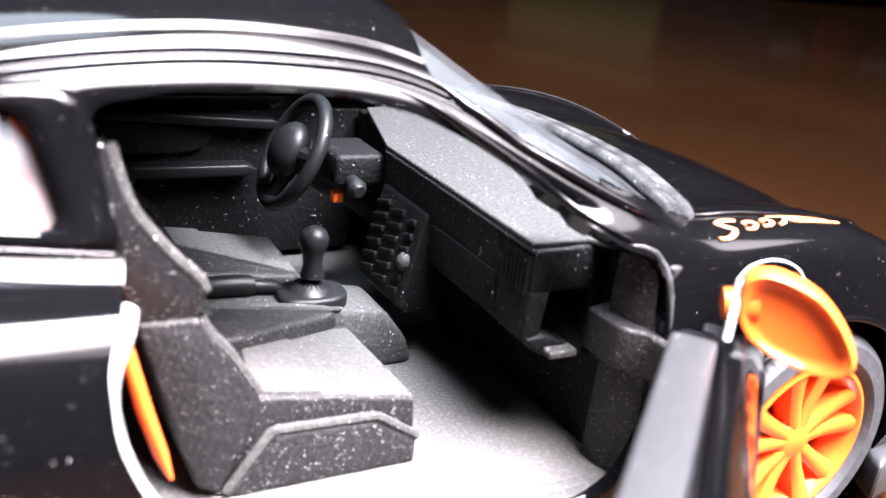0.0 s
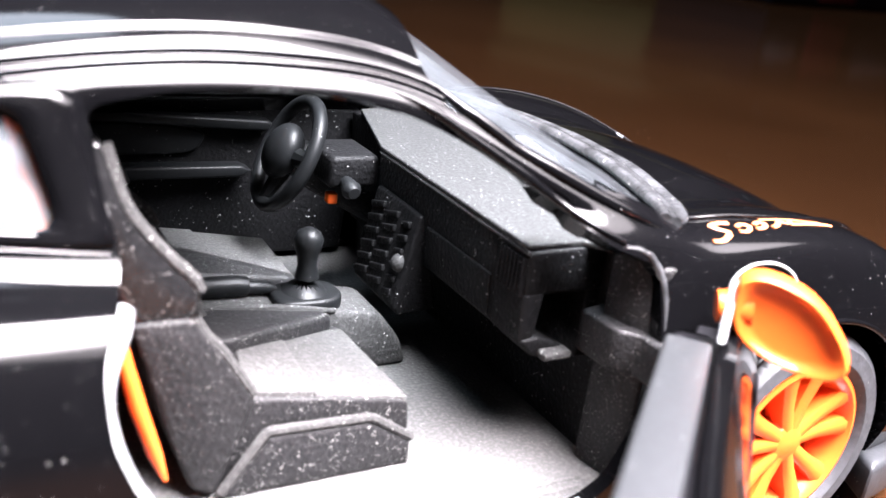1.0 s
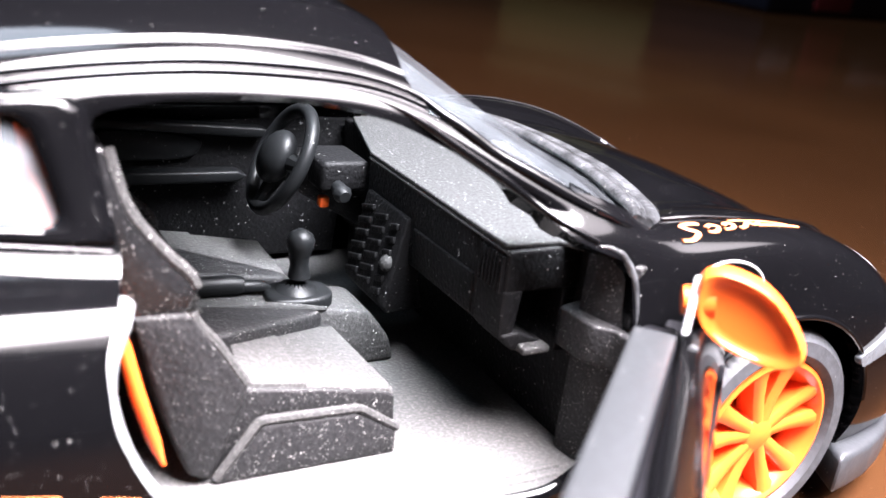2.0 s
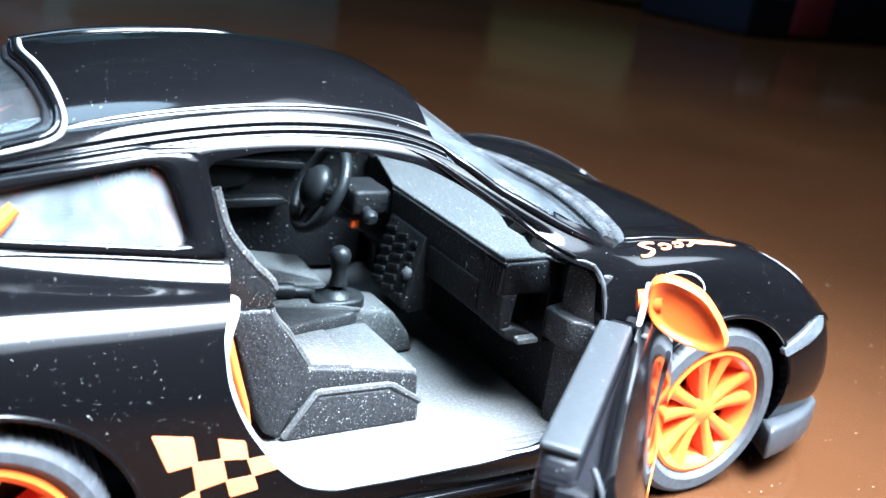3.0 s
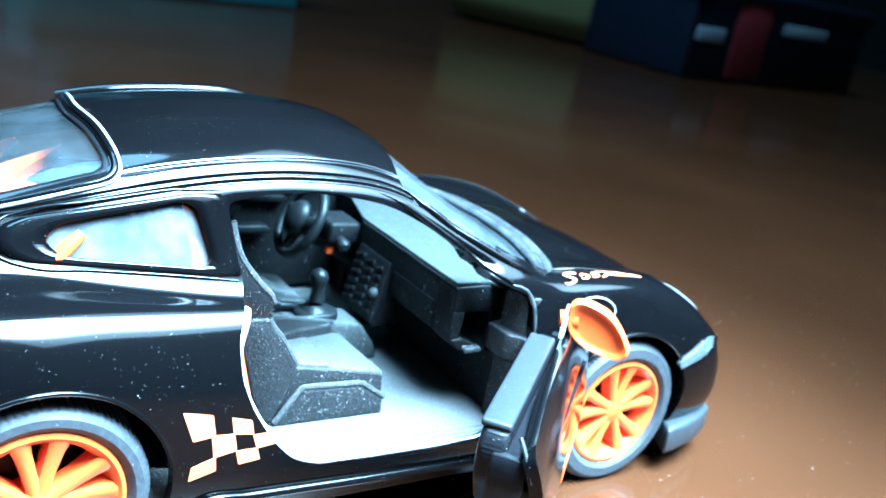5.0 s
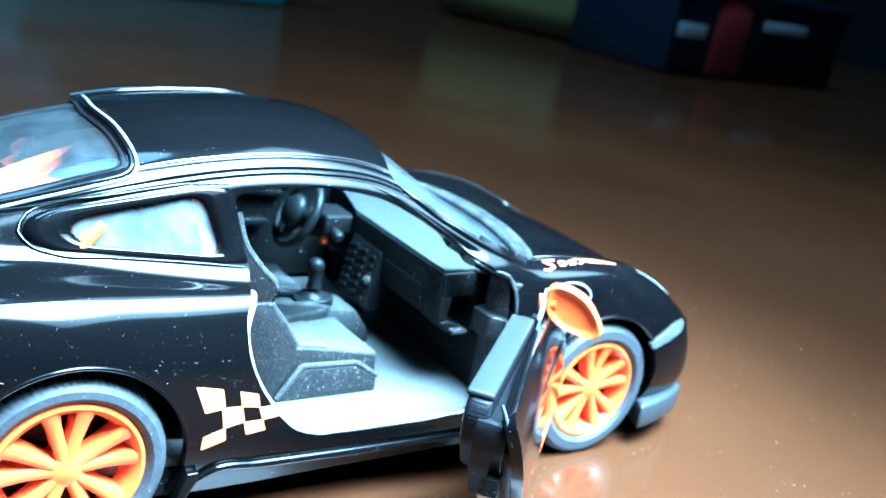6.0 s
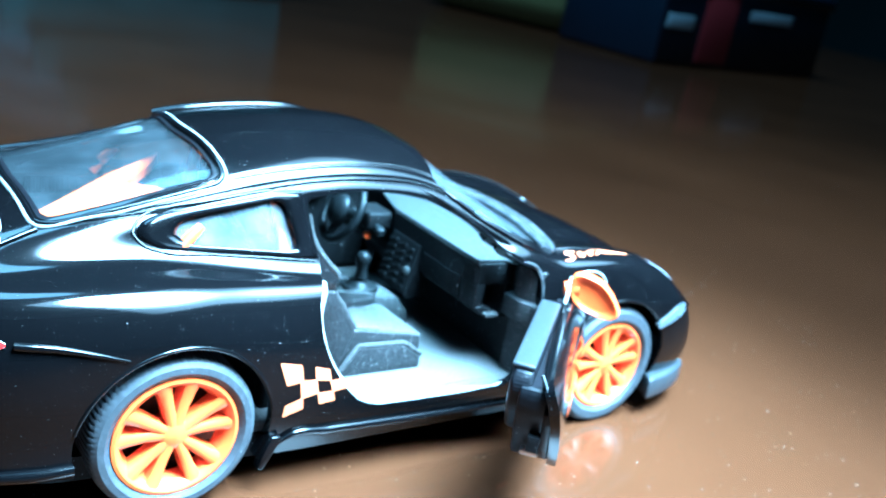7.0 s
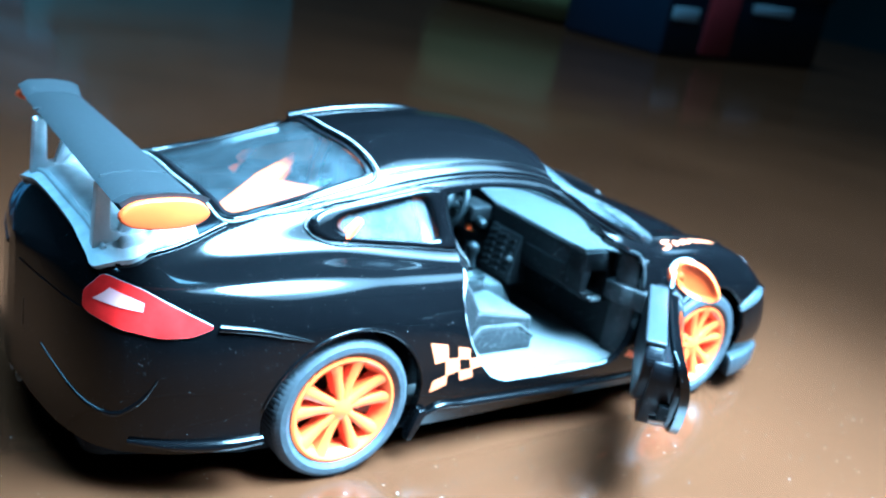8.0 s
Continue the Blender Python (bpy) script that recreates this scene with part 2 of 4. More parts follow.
# ---- the car's skin: lines along the car, from tail to nose ----
STATION = [-64.6, -63.6, -61.2, -57, -50, -42, -33, -25, -16, -6, 4, 12, 19, 26, 33, 42, 49, 54, 57.5]
LINE_Y = [
    [1.2, 8.2, 15.4, 20, 23.7, 25.2, 24.4, 23.6, 23.5, 23.3, 23.2, 23.1, 23.1, 23.2, 23.2, 22.7, 21, 18, 11],
    [1.4, 8.8, 16.2, 20.6, 23.6, 24.8, 25, 24.7, 24.5, 24.3, 24.2, 24.1, 24.1, 24.2, 24.4, 24, 22.7, 19.8, 12.5],
    [1.5, 9.1, 16.8, 21.2, 24.2, 25.2, 25.4, 25.1, 24.7, 24.4, 24.2, 24.1, 24.1, 24.3, 24.6, 24.3, 23, 20, 12.5],
    [1.5, 8.9, 16.4, 20.6, 23.5, 24.6, 24.9, 24.3, 23.8, 23.4, 23.2, 23.1, 23.1, 23.4, 23.8, 23.4, 22, 18.8, 11.8],
    [1.4, 8.5, 15.2, 18.8, 21.3, 22.3, 22.6, 21.9, 21.5, 21.4, 21.5, 21.6, 21.9, 22, 22, 21.5, 20, 17, 11],
    [1.3, 7.7, 13.6, 16.4, 17.5, 17.3, 17.1, 17.8, 18.8, 19.3, 19.8, 20.6, 21.3, 19, 18, 17.2, 16, 13.5, 9],
    [1, 5.9, 10.5, 12.8, 14, 14.4, 14.8, 14.9, 14.8, 14.5, 15, 18.6, 20.8, 16.6, 15.6, 14.8, 12.5, 10.5, 7],
    [0.7, 4.5, 8.2, 10.4, 11.7, 11.9, 12.4, 12.3, 12, 11.7, 11.9, 16.6, 19.8, 13.8, 13.2, 12.6, 9.5, 8, 5.5],
    [0.35, 2.3, 4.4, 5.8, 6.5, 6.6, 6.6, 7.4, 7.6, 7.6, 7.8, 8.8, 10.5, 7.6, 7, 6.6, 5.5, 4.5, 3],
    [0] * 19,
]
LINE_Z = [
    [8, 7, 6, 5.8, 6.3, 6.6, 5.6, 4.5, 4.2, 4.2, 4.2, 4.2, 4.2, 4.2, 4.5, 5, 4.5, 4.5, 5],
    [11.5, 11, 10.2, 9.6, 9.2, 9.2, 9.2, 8.5, 8.2, 8, 8, 8, 8, 8.2, 9, 9.5, 8, 7.5, 7],
    [16, 16, 16, 16, 16, 16, 16, 15, 14, 13.5, 13.5, 13.5, 13.5, 14, 15, 14, 12, 10.5, 9],
    [20.3, 20.4, 20.6, 20.9, 21, 21.3, 21.3, 20.5, 20, 19.8, 19.8, 19.8, 20, 20.3, 20.7, 19.6, 16.8, 13.7, 11],
    [22.6, 23, 23.8, 24.4, 24.9, 25.2, 25.0, 24.45, 24.0, 23.6, 23.6, 23.8, 24.2, 24.8, 24.8, 22.6, 18.7, 15.2, 12.2],
    [23.6, 24.2, 25.4, 26.3, 26.4, 26.9, 27.15, 26.25, 25.3, 25.5, 25.6, 25.7, 25.4, 26.0, 25.6, 23.2, 19.2, 15.6, 12.8],
    [24, 24.8, 26.2, 27.4, 28.5, 29.7, 30.8, 32.3, 33.7, 34, 32.6, 28.2, 25.9, 25.9, 25.3, 22.9, 19.3, 15.8, 13],
    [24.3, 25.2, 26.8, 28.1, 29.3, 31, 33, 35, 36.3, 36.6, 35, 30.7, 26.5, 25.3, 24.6, 22.2, 19.3, 16.0, 13.1],
    [24.5, 25.5, 27.1, 28.5, 29.9, 32, 35.2, 36.95, 38.05, 38.35, 36.75, 32, 28, 25.7, 25.0, 22.8, 19.8, 16.5, 13.2],
    [24.6, 25.6, 27.2, 28.7, 30.1, 32.2, 35.5, 37.65, 38.95, 39.2, 37.55, 32.3, 28.6, 25.9, 25.2, 23.0, 19.9, 16.5, 13.2],
]


def spline(xk, yk, x):
    """A cubic through knots with limited slopes, for arrays."""
    xk, yk = np.array(xk, float), np.array(yk, float)
    h, d = np.diff(xk), np.diff(yk, axis=0)
    s = (d.T / h).T
    m = np.zeros_like(yk)
    m[0], m[-1] = s[0], s[-1]
    w0, w1 = h[1:], h[:-1]
    m[1:-1] = ((s[:-1].T * w0 + s[1:].T * w1) / (w0 + w1)).T
    i = np.clip(np.searchsorted(xk, x) - 1, 0, len(xk) - 2)
    t = ((x - xk[i]) / h[i])
    sh = (slice(None),) + (None,) * (yk.ndim - 1)
    t, hh = t[sh], h[i][sh]
    return (2 * t ** 3 - 3 * t ** 2 + 1) * yk[i] + (t ** 3 - 2 * t ** 2 + t) * hh * m[i] + (3 * t ** 2 - 2 * t ** 3) * yk[i + 1] + (t ** 3 - t ** 2) * hh * m[i + 1]


NU, NV = 150, 250
XS = np.concatenate([np.linspace(-64.6, -58, 14)[:-1], np.linspace(-58, 50, NU - 28), np.linspace(50, 57.5, 16)[1:]])


def blur(a, sigma, axis):
    k = np.arange(-8, 9)
    w = np.exp(-0.5 * (k / sigma) ** 2)
    w /= w.sum()
    a = np.moveaxis(a, axis, 0)
    # odd reflection keeps the ends in place
    pad = np.concatenate([2 * a[:1] - a[8:0:-1], a, 2 * a[-1:] - a[-2:-10:-1]])
    out = sum(w[j] * pad[j:j + len(a)] for j in range(17))
    return np.moveaxis(out, 0, axis)


def skin_grid():
    """Half of the skin as a grid of points: (station, from sill to roof middle, xyz), on the +y side."""
    ys = np.stack([spline(STATION, l, XS) for l in LINE_Y], 1)
    zs = np.stack([spline(STATION, l, XS) for l in LINE_Z], 1)
    knots = np.stack([ys, zs], 2)
    grid = np.zeros((len(XS), NV, 3))
    for i in range(len(XS)):
        k = knots[i]
        s = np.concatenate([[0], np.cumsum(np.maximum(np.linalg.norm(np.diff(k, axis=0), axis=1), 0.05) ** 0.75)])
        # evenly by line, so that lines stay lines
        v = np.linspace(0, 9, NV)
        sv = np.interp(v, np.arange(10), s)
        p = spline(s, k, sv)
        grid[i, :, 0], grid[i, :, 1:] = XS[i], p
    grid[:, :, 1:] = blur(grid[:, :, 1:], 1.8, 0)
    full = np.concatenate([grid, grid[:, -2::-1] * np.array([1, -1, 1])], 1)
    full[:, :, 1:] = blur(full[:, :, 1:], 3.3, 1)
    half = full[:, :NV]
    half[:, -1, 1] = 0
    return half


HALF = skin_grid()


def grooves(half):
    """Rounded mouldings and shut lines along the roof rail."""
    d = np.gradient(half, axis=0)
    e = np.gradient(half, axis=1)
    nrm = np.cross(d, e)
    nrm /= np.linalg.norm(nrm, axis=2, keepdims=True) + 1e-9
    flip = np.sign(nrm[:, :, 2:3] + nrm[:, :, 1:2])
    nrm *= np.where(flip == 0, 1, flip)
    v = np.linspace(0, 9, NV)
    rise = np.zeros(half.shape[:2])
    x = half[:, :1, 0]

    def fade(a, b, soft=3.0):
        return np.clip((x - a) / soft, 0, 1) * np.clip((b - x) / soft, 0, 1)
    for at, high, wide, a, b in ((6.28, 0.05, 0.075, -46, 14), (6.57, 0.09, 0.2, -25, 8)):
        rise += high * np.sqrt(np.clip(1 - ((v[None] - at) / wide) ** 2, 0, 1)) * fade(a, b)
    for at, deep, wide, a, b in ((6.19, 0.24, 0.026, -46, 19), (6.36, 0.24, 0.026, -46, 19), (6.80, 0.2, 0.03, -25.5, 6)):
        rise -= deep * np.exp(-((v[None] - at) / wide) ** 2) * fade(a, b)
    # the edge above the side window turns under
    rise -= 0.7 * np.clip((6.0 - v[None]) / 0.2, 0, 1) ** 2 * np.clip((v[None] - 5.3) / 0.3, 0, 1) * fade(-17, 13, 2)
    return half + nrm * rise[:, :, None]


HALF = grooves(HALF)
FULL = np.concatenate([HALF * np.array([1, -1, 1]), HALF[:, -2::-1]], 1)  # right sill, over the roof, to the left sill
NW = FULL.shape[1]


def normals_of(g):
    n = np.cross(np.gradient(g, axis=0), np.gradient(g, axis=1))
    n /= np.linalg.norm(n, axis=2, keepdims=True) + 1e-9
    out = (n * np.stack([g[..., 0] * 0, g[..., 1], g[..., 2] - 10], 2)).sum()
    return n if out > 0 else -n


NORMALS = normals_of(FULL)


def skin_at(x, z=None, y=None, side=-1):
    """The skin's point at x and height z on one flank (side -1: right), or at x and y from above."""
    i = int(np.clip(np.searchsorted(XS, x), 1, len(XS) - 1))
    f = (x - XS[i - 1]) / (XS[i] - XS[i - 1])
    row = FULL[i - 1] * (1 - f) + FULL[i] * f
    nr = NORMALS[i - 1] * (1 - f) + NORMALS[i] * f
    if y is None:
        half, hn = (row[:NV], nr[:NV]) if side < 0 else (row[NV - 1:][::-1], nr[NV - 1:][::-1])
        a = half[:, 2]
        k = int(np.argmax(a > z))
        k = max(k, 1)
        g = (z - a[k - 1]) / (a[k] - a[k - 1] + 1e-9)
        return half[k - 1] * (1 - g) + half[k] * g, hn[k - 1] * (1 - g) + hn[k] * g
    # from above: walk from the middle outwards
    mid = NV - 1
    k = mid
    s = -1 if y < 0 else 1
    while 0 < k < NW - 1 and abs(row[k, 1]) < abs(y):
        k += s
    a, b = row[k - s], row[k]
    g = (abs(y) - abs(a[1])) / (abs(b[1]) - abs(a[1]) + 1e-9)
    return a * (1 - g) + b * g, nr[k - s] * (1 - g) + nr[k] * g


def patch(name, poly, mat, parent, view="side", side=-1, lift=0.06, thick=0.3, step=0.8, label=""):
    """A sheet cut out of the skin by an outline seen from the side (x, z) or from above (x, y)."""
    bm = bmesh.new()
    pts = np.array(poly, float)
    vs = [bm.verts.new((p[0], p[1], 0)) for p in pts]
    bm.faces.new(vs)
    lo, hi = pts.min(0), pts.max(0)
    for ax in (0, 1):
        for c in np.arange(lo[ax] + step, hi[ax], step):
            co, no = [0, 0, 0], [0, 0, 0]
            co[ax], no[ax] = c, 1
            bmesh.ops.bisect_plane(bm, geom=bm.verts[:] + bm.edges[:] + bm.faces[:], plane_co=co, plane_no=no, dist=1e-5)
    top = {}
    for v in bm.verts:
        p, n = skin_at(v.co.x, z=v.co.y, side=side) if view == "side" else skin_at(v.co.x, y=v.co.y)
        top[v] = (Vector(p), Vector(n).normalized())
    faces = bm.faces[:]
    low = {v: bm.verts.new(p + n * (lift - thick)) for v, (p, n) in top.items()}
    border = [e for e in bm.edges if len(e.link_faces) == 1]
    for f in faces:
        bm.faces.new([low[v] for v in reversed(f.verts)])
    for e in border:
        bm.faces.new((e.verts[0], e.verts[1], low[e.verts[1]], low[e.verts[0]]))
    for v, (p, n) in top.items():
        v.co = p + n * lift
    return finish(name, bm, mat, parent, label)


def skin_line(pts, view="side", side=-1, lift=0.0):
    out = []
    for a, b in pts:
        p, n = skin_at(a, z=b, side=side) if view == "side" else skin_at(a, y=b)
        out.append(Vector(p) + Vector(n).normalized() * lift)
    return out


def spread_out(pts, step=0.8, closed=False):
    """Points at even steps along a smooth line through pts."""
    p = np.array(pts + pts[:1] if closed else pts, float)
    s = np.concatenate([[0], np.cumsum(np.linalg.norm(np.diff(p, axis=0), axis=1))])
    q = np.linspace(0, s[-1], max(3, int(s[-1] / step)))
    if closed:
        q = q[:-1]
        return [tuple(np.array([np.interp(v, s, p[:, k]) for k in range(p.shape[1])])) for v in q]
    return [tuple(r) for r in spline(s, p, q)]


def bead(name, pts, r, mat, parent, view="side", side=-1, lift=0.0, closed=False, label="", flat=1.0, even=0):
    bm = bmesh.new()
    line = skin_line(spread_out(pts, 0.35 if closed else 0.8, closed), view, side, lift)
    for _ in range(even):
        line = [(line[i - 1] + line[i] * 2 + line[(i + 1) % len(line)]) / 4 for i in range(len(line))]
    rr = r
    if isinstance(r, tuple):
        rr = [float(np.interp(i / (len(line) - 1), np.linspace(0, 1, len(r)), r)) for i in range(len(line))]
    add_tube(bm, line, rr, 10, closed, flat)
    return finish(name, bm, mat, parent, label)


DOOR = [(-14.6, 25.4), (-16.4, 22.6), (-16.2, 19), (-14.9, 16), (-12.6, 12.6), (-10.2, 10.2), (-7.2, 9.1), (12.4, 8.7),
        (14.9, 10.2), (16.6, 13.5), (17.5, 18), (17.2, 24.4), (14.6, 25.2)]
WINDOW = [(14.3, 25.3), (12.9, 26.1), (9.7, 28.2), (6.1, 30.4), (2.6, 32.0), (-0.8, 33.0), (-6, 33.7), (-11.7, 33.4), (-16.0, 32.6), (-14.6, 25.6)]
QUARTER = [(-31.7, 29.2), (-30.8, 30.6), (-19.0, 32.9), (-17.2, 27.1), (-30.2, 28.1)]
REAR_PANE = [(-45.0, 12.9), (-45.6, 0), (-45.0, -12.9), (-25.6, -12.6), (-27.0, 0), (-25.6, 12.6)]
SCREEN_SIDE = [(3.4, 13.9), (6.2, 15.7), (8.9, 17.1), (11.7, 18.1), (14.9, 19.0), (18.0, 19.3), (20.6, 17.5), (23.6, 9.0)]
SCREEN = [(5.2, 0)] + SCREEN_SIDE + [(24.6, 0)] + [(x, -y) for x, y in SCREEN_SIDE[::-1]]


def inside_outline(poly, a, b):
    """Which points (a, b) lie inside a closed outline."""
    hit = np.zeros(a.shape, bool)
    n = len(poly)
    for k in range(n):
        (x0, y0), (x1, y1) = poly[k], poly[(k + 1) % n]
        if y0 == y1:
            continue
        cross = ((y0 > b) != (y1 > b)) & (a < (x1 - x0) * (b - y0) / (y1 - y0) + x0)
        hit ^= cross
    return hit


def openings():
    """Each opening as a test on points of the skin."""
    door = round_poly(DOOR[1:-1] + WINDOW, 1.2)
    left = round_poly(WINDOW[:-2] + [(-15.6, 32.4), (-14.6, 25.9)], 1.2)
    quarter = round_poly(QUARTER, 1.6)
    rear, screen = round_poly(REAR_PANE, 1.2), round_poly(SCREEN, 1.5)
    arches = [[(x + r * math.cos(k * math.pi / 40), 9.0 + r * math.sin(k * math.pi / 40)) for k in range(80)] for x, r in ((-32.7, 10.9), (32.8, 10.6))]

    def gone(p):
        x, y, z = p[..., 0], p[..., 1], p[..., 2]
        out = inside_outline(door, x, z) & (y < -8)
        out |= inside_outline(left, x, z) & (y > 8)
        out |= inside_outline(quarter, x, z) & (np.abs(y) > 8)
        out |= (inside_outline(rear, x, y) | inside_outline(screen, x, y)) & (z > 22)
        for ring in arches:
            out |= inside_outline(ring, x, z) & (np.abs(y) > 12)
        return out
    return gone


def body_shell(parent):
    """The cast body: the skin with thickness, open below, with the openings cut through it."""
    gone = openings()
    n = FULL.shape[0]
    pts, nrm = FULL.reshape(-1, 3), NORMALS.reshape(-1, 3)
    out = gone(pts)
    # where an edge of the grid runs into an opening
    idx = np.arange(n * NW).reshape(n, NW)
    pairs = np.concatenate([np.stack([idx[:-1].ravel(), idx[1:].ravel()], 1), np.stack([idx[:, :-1].ravel(), idx[:, 1:].ravel()], 1)])
    pairs = pairs[out[pairs[:, 0]] != out[pairs[:, 1]]]
    swap = out[pairs[:, 0]]
    keep, lost = np.where(swap, pairs[:, 1], pairs[:, 0]), np.where(swap, pairs[:, 0], pairs[:, 1])
    lo, hi = np.zeros(len(pairs)), np.ones(len(pairs))
    for _ in range(14):
        mid = (lo + hi) / 2
        test = gone(pts[keep] * (1 - mid[:, None]) + pts[lost] * mid[:, None])
        hi, lo = np.where(test, mid, hi), np.where(test, lo, mid)
    cut_p = pts[keep] * (1 - lo[:, None]) + pts[lost] * lo[:, None]
    cut_n = nrm[keep] * (1 - lo[:, None]) + nrm[lost] * lo[:, None]
    number = {}
    for k, (a, b) in enumerate(pairs):
        number[(int(min(a, b)), int(max(a, b)))] = len(pts) + k
    allp, alln = np.concatenate([pts, cut_p]), np.concatenate([nrm, cut_n])
    alln = alln / (np.linalg.norm(alln, axis=1, keepdims=True) + 1e-9)
    faces = []
    for i in range(n - 1):
        for j in range(NW - 1):
            q = (idx[i, j], idx[i + 1, j], idx[i + 1, j + 1], idx[i, j + 1])
            if not (out[q[0]] or out[q[1]] or out[q[2]] or out[q[3]]):
                faces.append(tuple(int(v) for v in q))
                continue
            face = []
            for k in range(4):
                a, b = int(q[k]), int(q[(k + 1) % 4])
                if not out[a]:
                    face.append(a)
                if out[a] != out[b]:
                    face.append(number[(min(a, b), max(a, b))])
            if len(face) > 2:
                faces.append(tuple(face))
    faces.append(tuple(int(v) for v in idx[0]))
    faces.append(tuple(int(v) for v in idx[-1][::-1]))
    # same turn for all outer faces
    def turned(f):
        a, b, c = (allp[f[k]] for k in (0, len(f) // 3, 2 * len(f) // 3))
        return np.dot(np.cross(b - a, c - a), alln[list(f)].mean(0)) < 0
    faces = [f[::-1] if turned(f) else f for f in faces]
    used = sorted({v for f in faces for v in f})
    small = {v: k for k, v in enumerate(used)}
    faces = [tuple(small[v] for v in f) for f in faces]
    p, nn = allp[used], alln[used]
    m = len(used)
    count = {}
    for f in faces:
        for k in range(len(f)):
            count[(f[k], f[(k + 1) % len(f)])] = 1
    rim = [e for e in count if (e[1], e[0]) not in count]
    inner = [tuple(v + m for v in f[::-1]) for f in faces]
    walls = [(b, a, a + m, b + m) for a, b in rim]
    me = bpy.data.meshes.new("body")
    me.from_pydata([tuple(v * MM) for v in np.concatenate([p, p - nn * 1.15])], [], faces + inner + walls)
    me.update()
    custom = []
    nf = len(faces)
    for f in me.polygons:
        f.use_smooth = True
        for v in f.vertices:
            if f.index < nf and len(f.vertices) < 40:
                custom.append(tuple(nn[v]))
            elif f.index < 2 * nf and len(f.vertices) < 40:
                custom.append(tuple(-nn[v - m]))
            else:
                custom.append(tuple(f.normal))
    me.normals_split_custom_set(custom)
    me.materials.append(PAINT)
    ob = new("body", me)
    ob.parent = parent
    return ob


# ---- wheels ----
def wheel(parent, x, side, width, inner):
    """A wheel whose outer face lies at side * 25 or so; side -1 is the right flank; inner scales the rim in its tyre."""
    cy = side * (25.0 if x < 0 else 24.0)
    cz, s = 9.2, -side
    bm = bmesh.new()
    add_lathe(bm, [(s * 3.2, 0.3), (s * 3.2, 6.3), (s * (width - 1), 6.3), (s * (width - 1), 0.3)], x, cy, cz, 32)
    hub = part("wheel", bm, DARK, parent)
    bm = bmesh.new()
    prof = [(1.0, 7.0 * inner), (0.4, 7.3 * inner), (0.0, 7.9 * inner), (0.05, 8.45), (0.45, 8.95), (1.1, 9.2), (1.7, 9.25), (width - 1.7, 9.25), (width - 1.0, 9.2),
            (width - 0.3, 8.9), (width, 8.3), (width, 7.0 * inner)]
    seg = 344

    def lug(j, k):
        slot = (k % 4) == 0
        return (-0.14 if j == 5 else -0.3) if slot and j in (5, 6, 7, 8, 9) else 0.0
    add_lathe(bm, [(s * a, r) for a, r in prof], x, cy, cz, seg, lug)
    part("tyre", bm, RUBBER, hub, angle=32)
    bm = bmesh.new()
    lip = [(2.6, 5.5), (1.3, 5.9), (0.55, 6.25), (0.25, 6.75), (0.35, 7.12), (0.9, 7.2), (5.0, 7.0), (5.0, 5.9), (2.6, 5.9)]
    add_lathe(bm, [(s * a, r * inner) for a, r in lip], x, cy, cz, 72)
    add_lathe(bm, [(s * 0.55, 0.01), (s * 0.6, 1.0), (s * 0.85, 1.6), (s * 1.5, 1.9), (s * 3.2, 2.0)], x, cy, cz, 32)
    for i in range(10):
        a = math.radians((i // 2) * 72 + (13 if i % 2 else -13) + 92)
        tip = a + math.radians(1.5 if i % 2 else -1.5)
        u0, u1 = Vector((math.cos(a), 0, math.sin(a))), Vector((math.cos(tip), 0, math.sin(tip)))
        t0, t1 = Vector((-math.sin(a), 0, math.cos(a))), Vector((-math.sin(tip), 0, math.cos(tip)))
        c = Vector((x, cy, cz))
        out = Vector((0, s, 0))
        sec = []
        for r, w, top in ((1.2, 0.68, 0.7), (3.4, 0.7, 0.75), (5.2, 0.8, 0.58), (6.7, 1.1, 0.4)):
            f = (r - 1.2) / 5.5
            u, t = u0.lerp(u1, f), t0.lerp(t1, f)
            p = c + u * r * inner
            sec.append([bm.verts.new(p + t * w * k + out * d) for k, d in ((-1, 2.6), (-0.85, top + 0.22), (-0.45, top), (0.45, top), (0.85, top + 0.22), (1, 2.6))])
        for q in range(3):
            for k in range(6):
                bm.faces.new((sec[q][k], sec[q][(k + 1) % 6], sec[q + 1][(k + 1) % 6], sec[q + 1][k]))
    part("rim", bm, ORANGE, hub, "bright orange multi-spoke rim")
    return hub


# ---- the car ----
car = new("toy_car")
tagged(car, "black die-cast toy sports car with orange wheels and one open door", "toy car")
car.location = (0, 0, 0)
body = body_shell(car)

for wx, wside, ww, rim in ((-32.7, -1, 8.4, 0.98), (-32.7, 1, 8.4, 0.98), (32.8, -1, 7.4, 0.93), (32.8, 1, 7.4, 0.93)):
    wheel(car, wx, wside, ww, rim)

# chassis plate below the body
bm = bmesh.new()
add_prism(bm, round_poly([(-60, -16), (-60, 16), (-44, 21), (-22, 22.4), (-20, 22.4), (20, 22.2), (44, 20), (52, 16), (53, 0), (52, -16), (44, -20), (20, -22.2), (-20, -22.4), (-44, -21)], 2), 3.6, 6.5, "z")
part("chassis", bm, DARK, car, "matt black plastic chassis plate")

# panes
patch("rear_window", round_poly([(x, y * 1.03) for x, y in REAR_PANE], 2.0), DUSTY, car, "top", lift=-0.45, thick=0.5, step=1.6, label="clear rear window")
patch("windscreen", round_poly(SCREEN, 1.5), GLASS, car, "top", lift=-0.5, thick=0.5, step=1.6, label="clear windscreen")
for sd in (-1, 1):
    patch("quarter_window", round_poly(QUARTER, 1.6), MILKY, car, "side", sd, lift=-0.45, thick=0.5, step=1.2, label="milky clear quarter window")

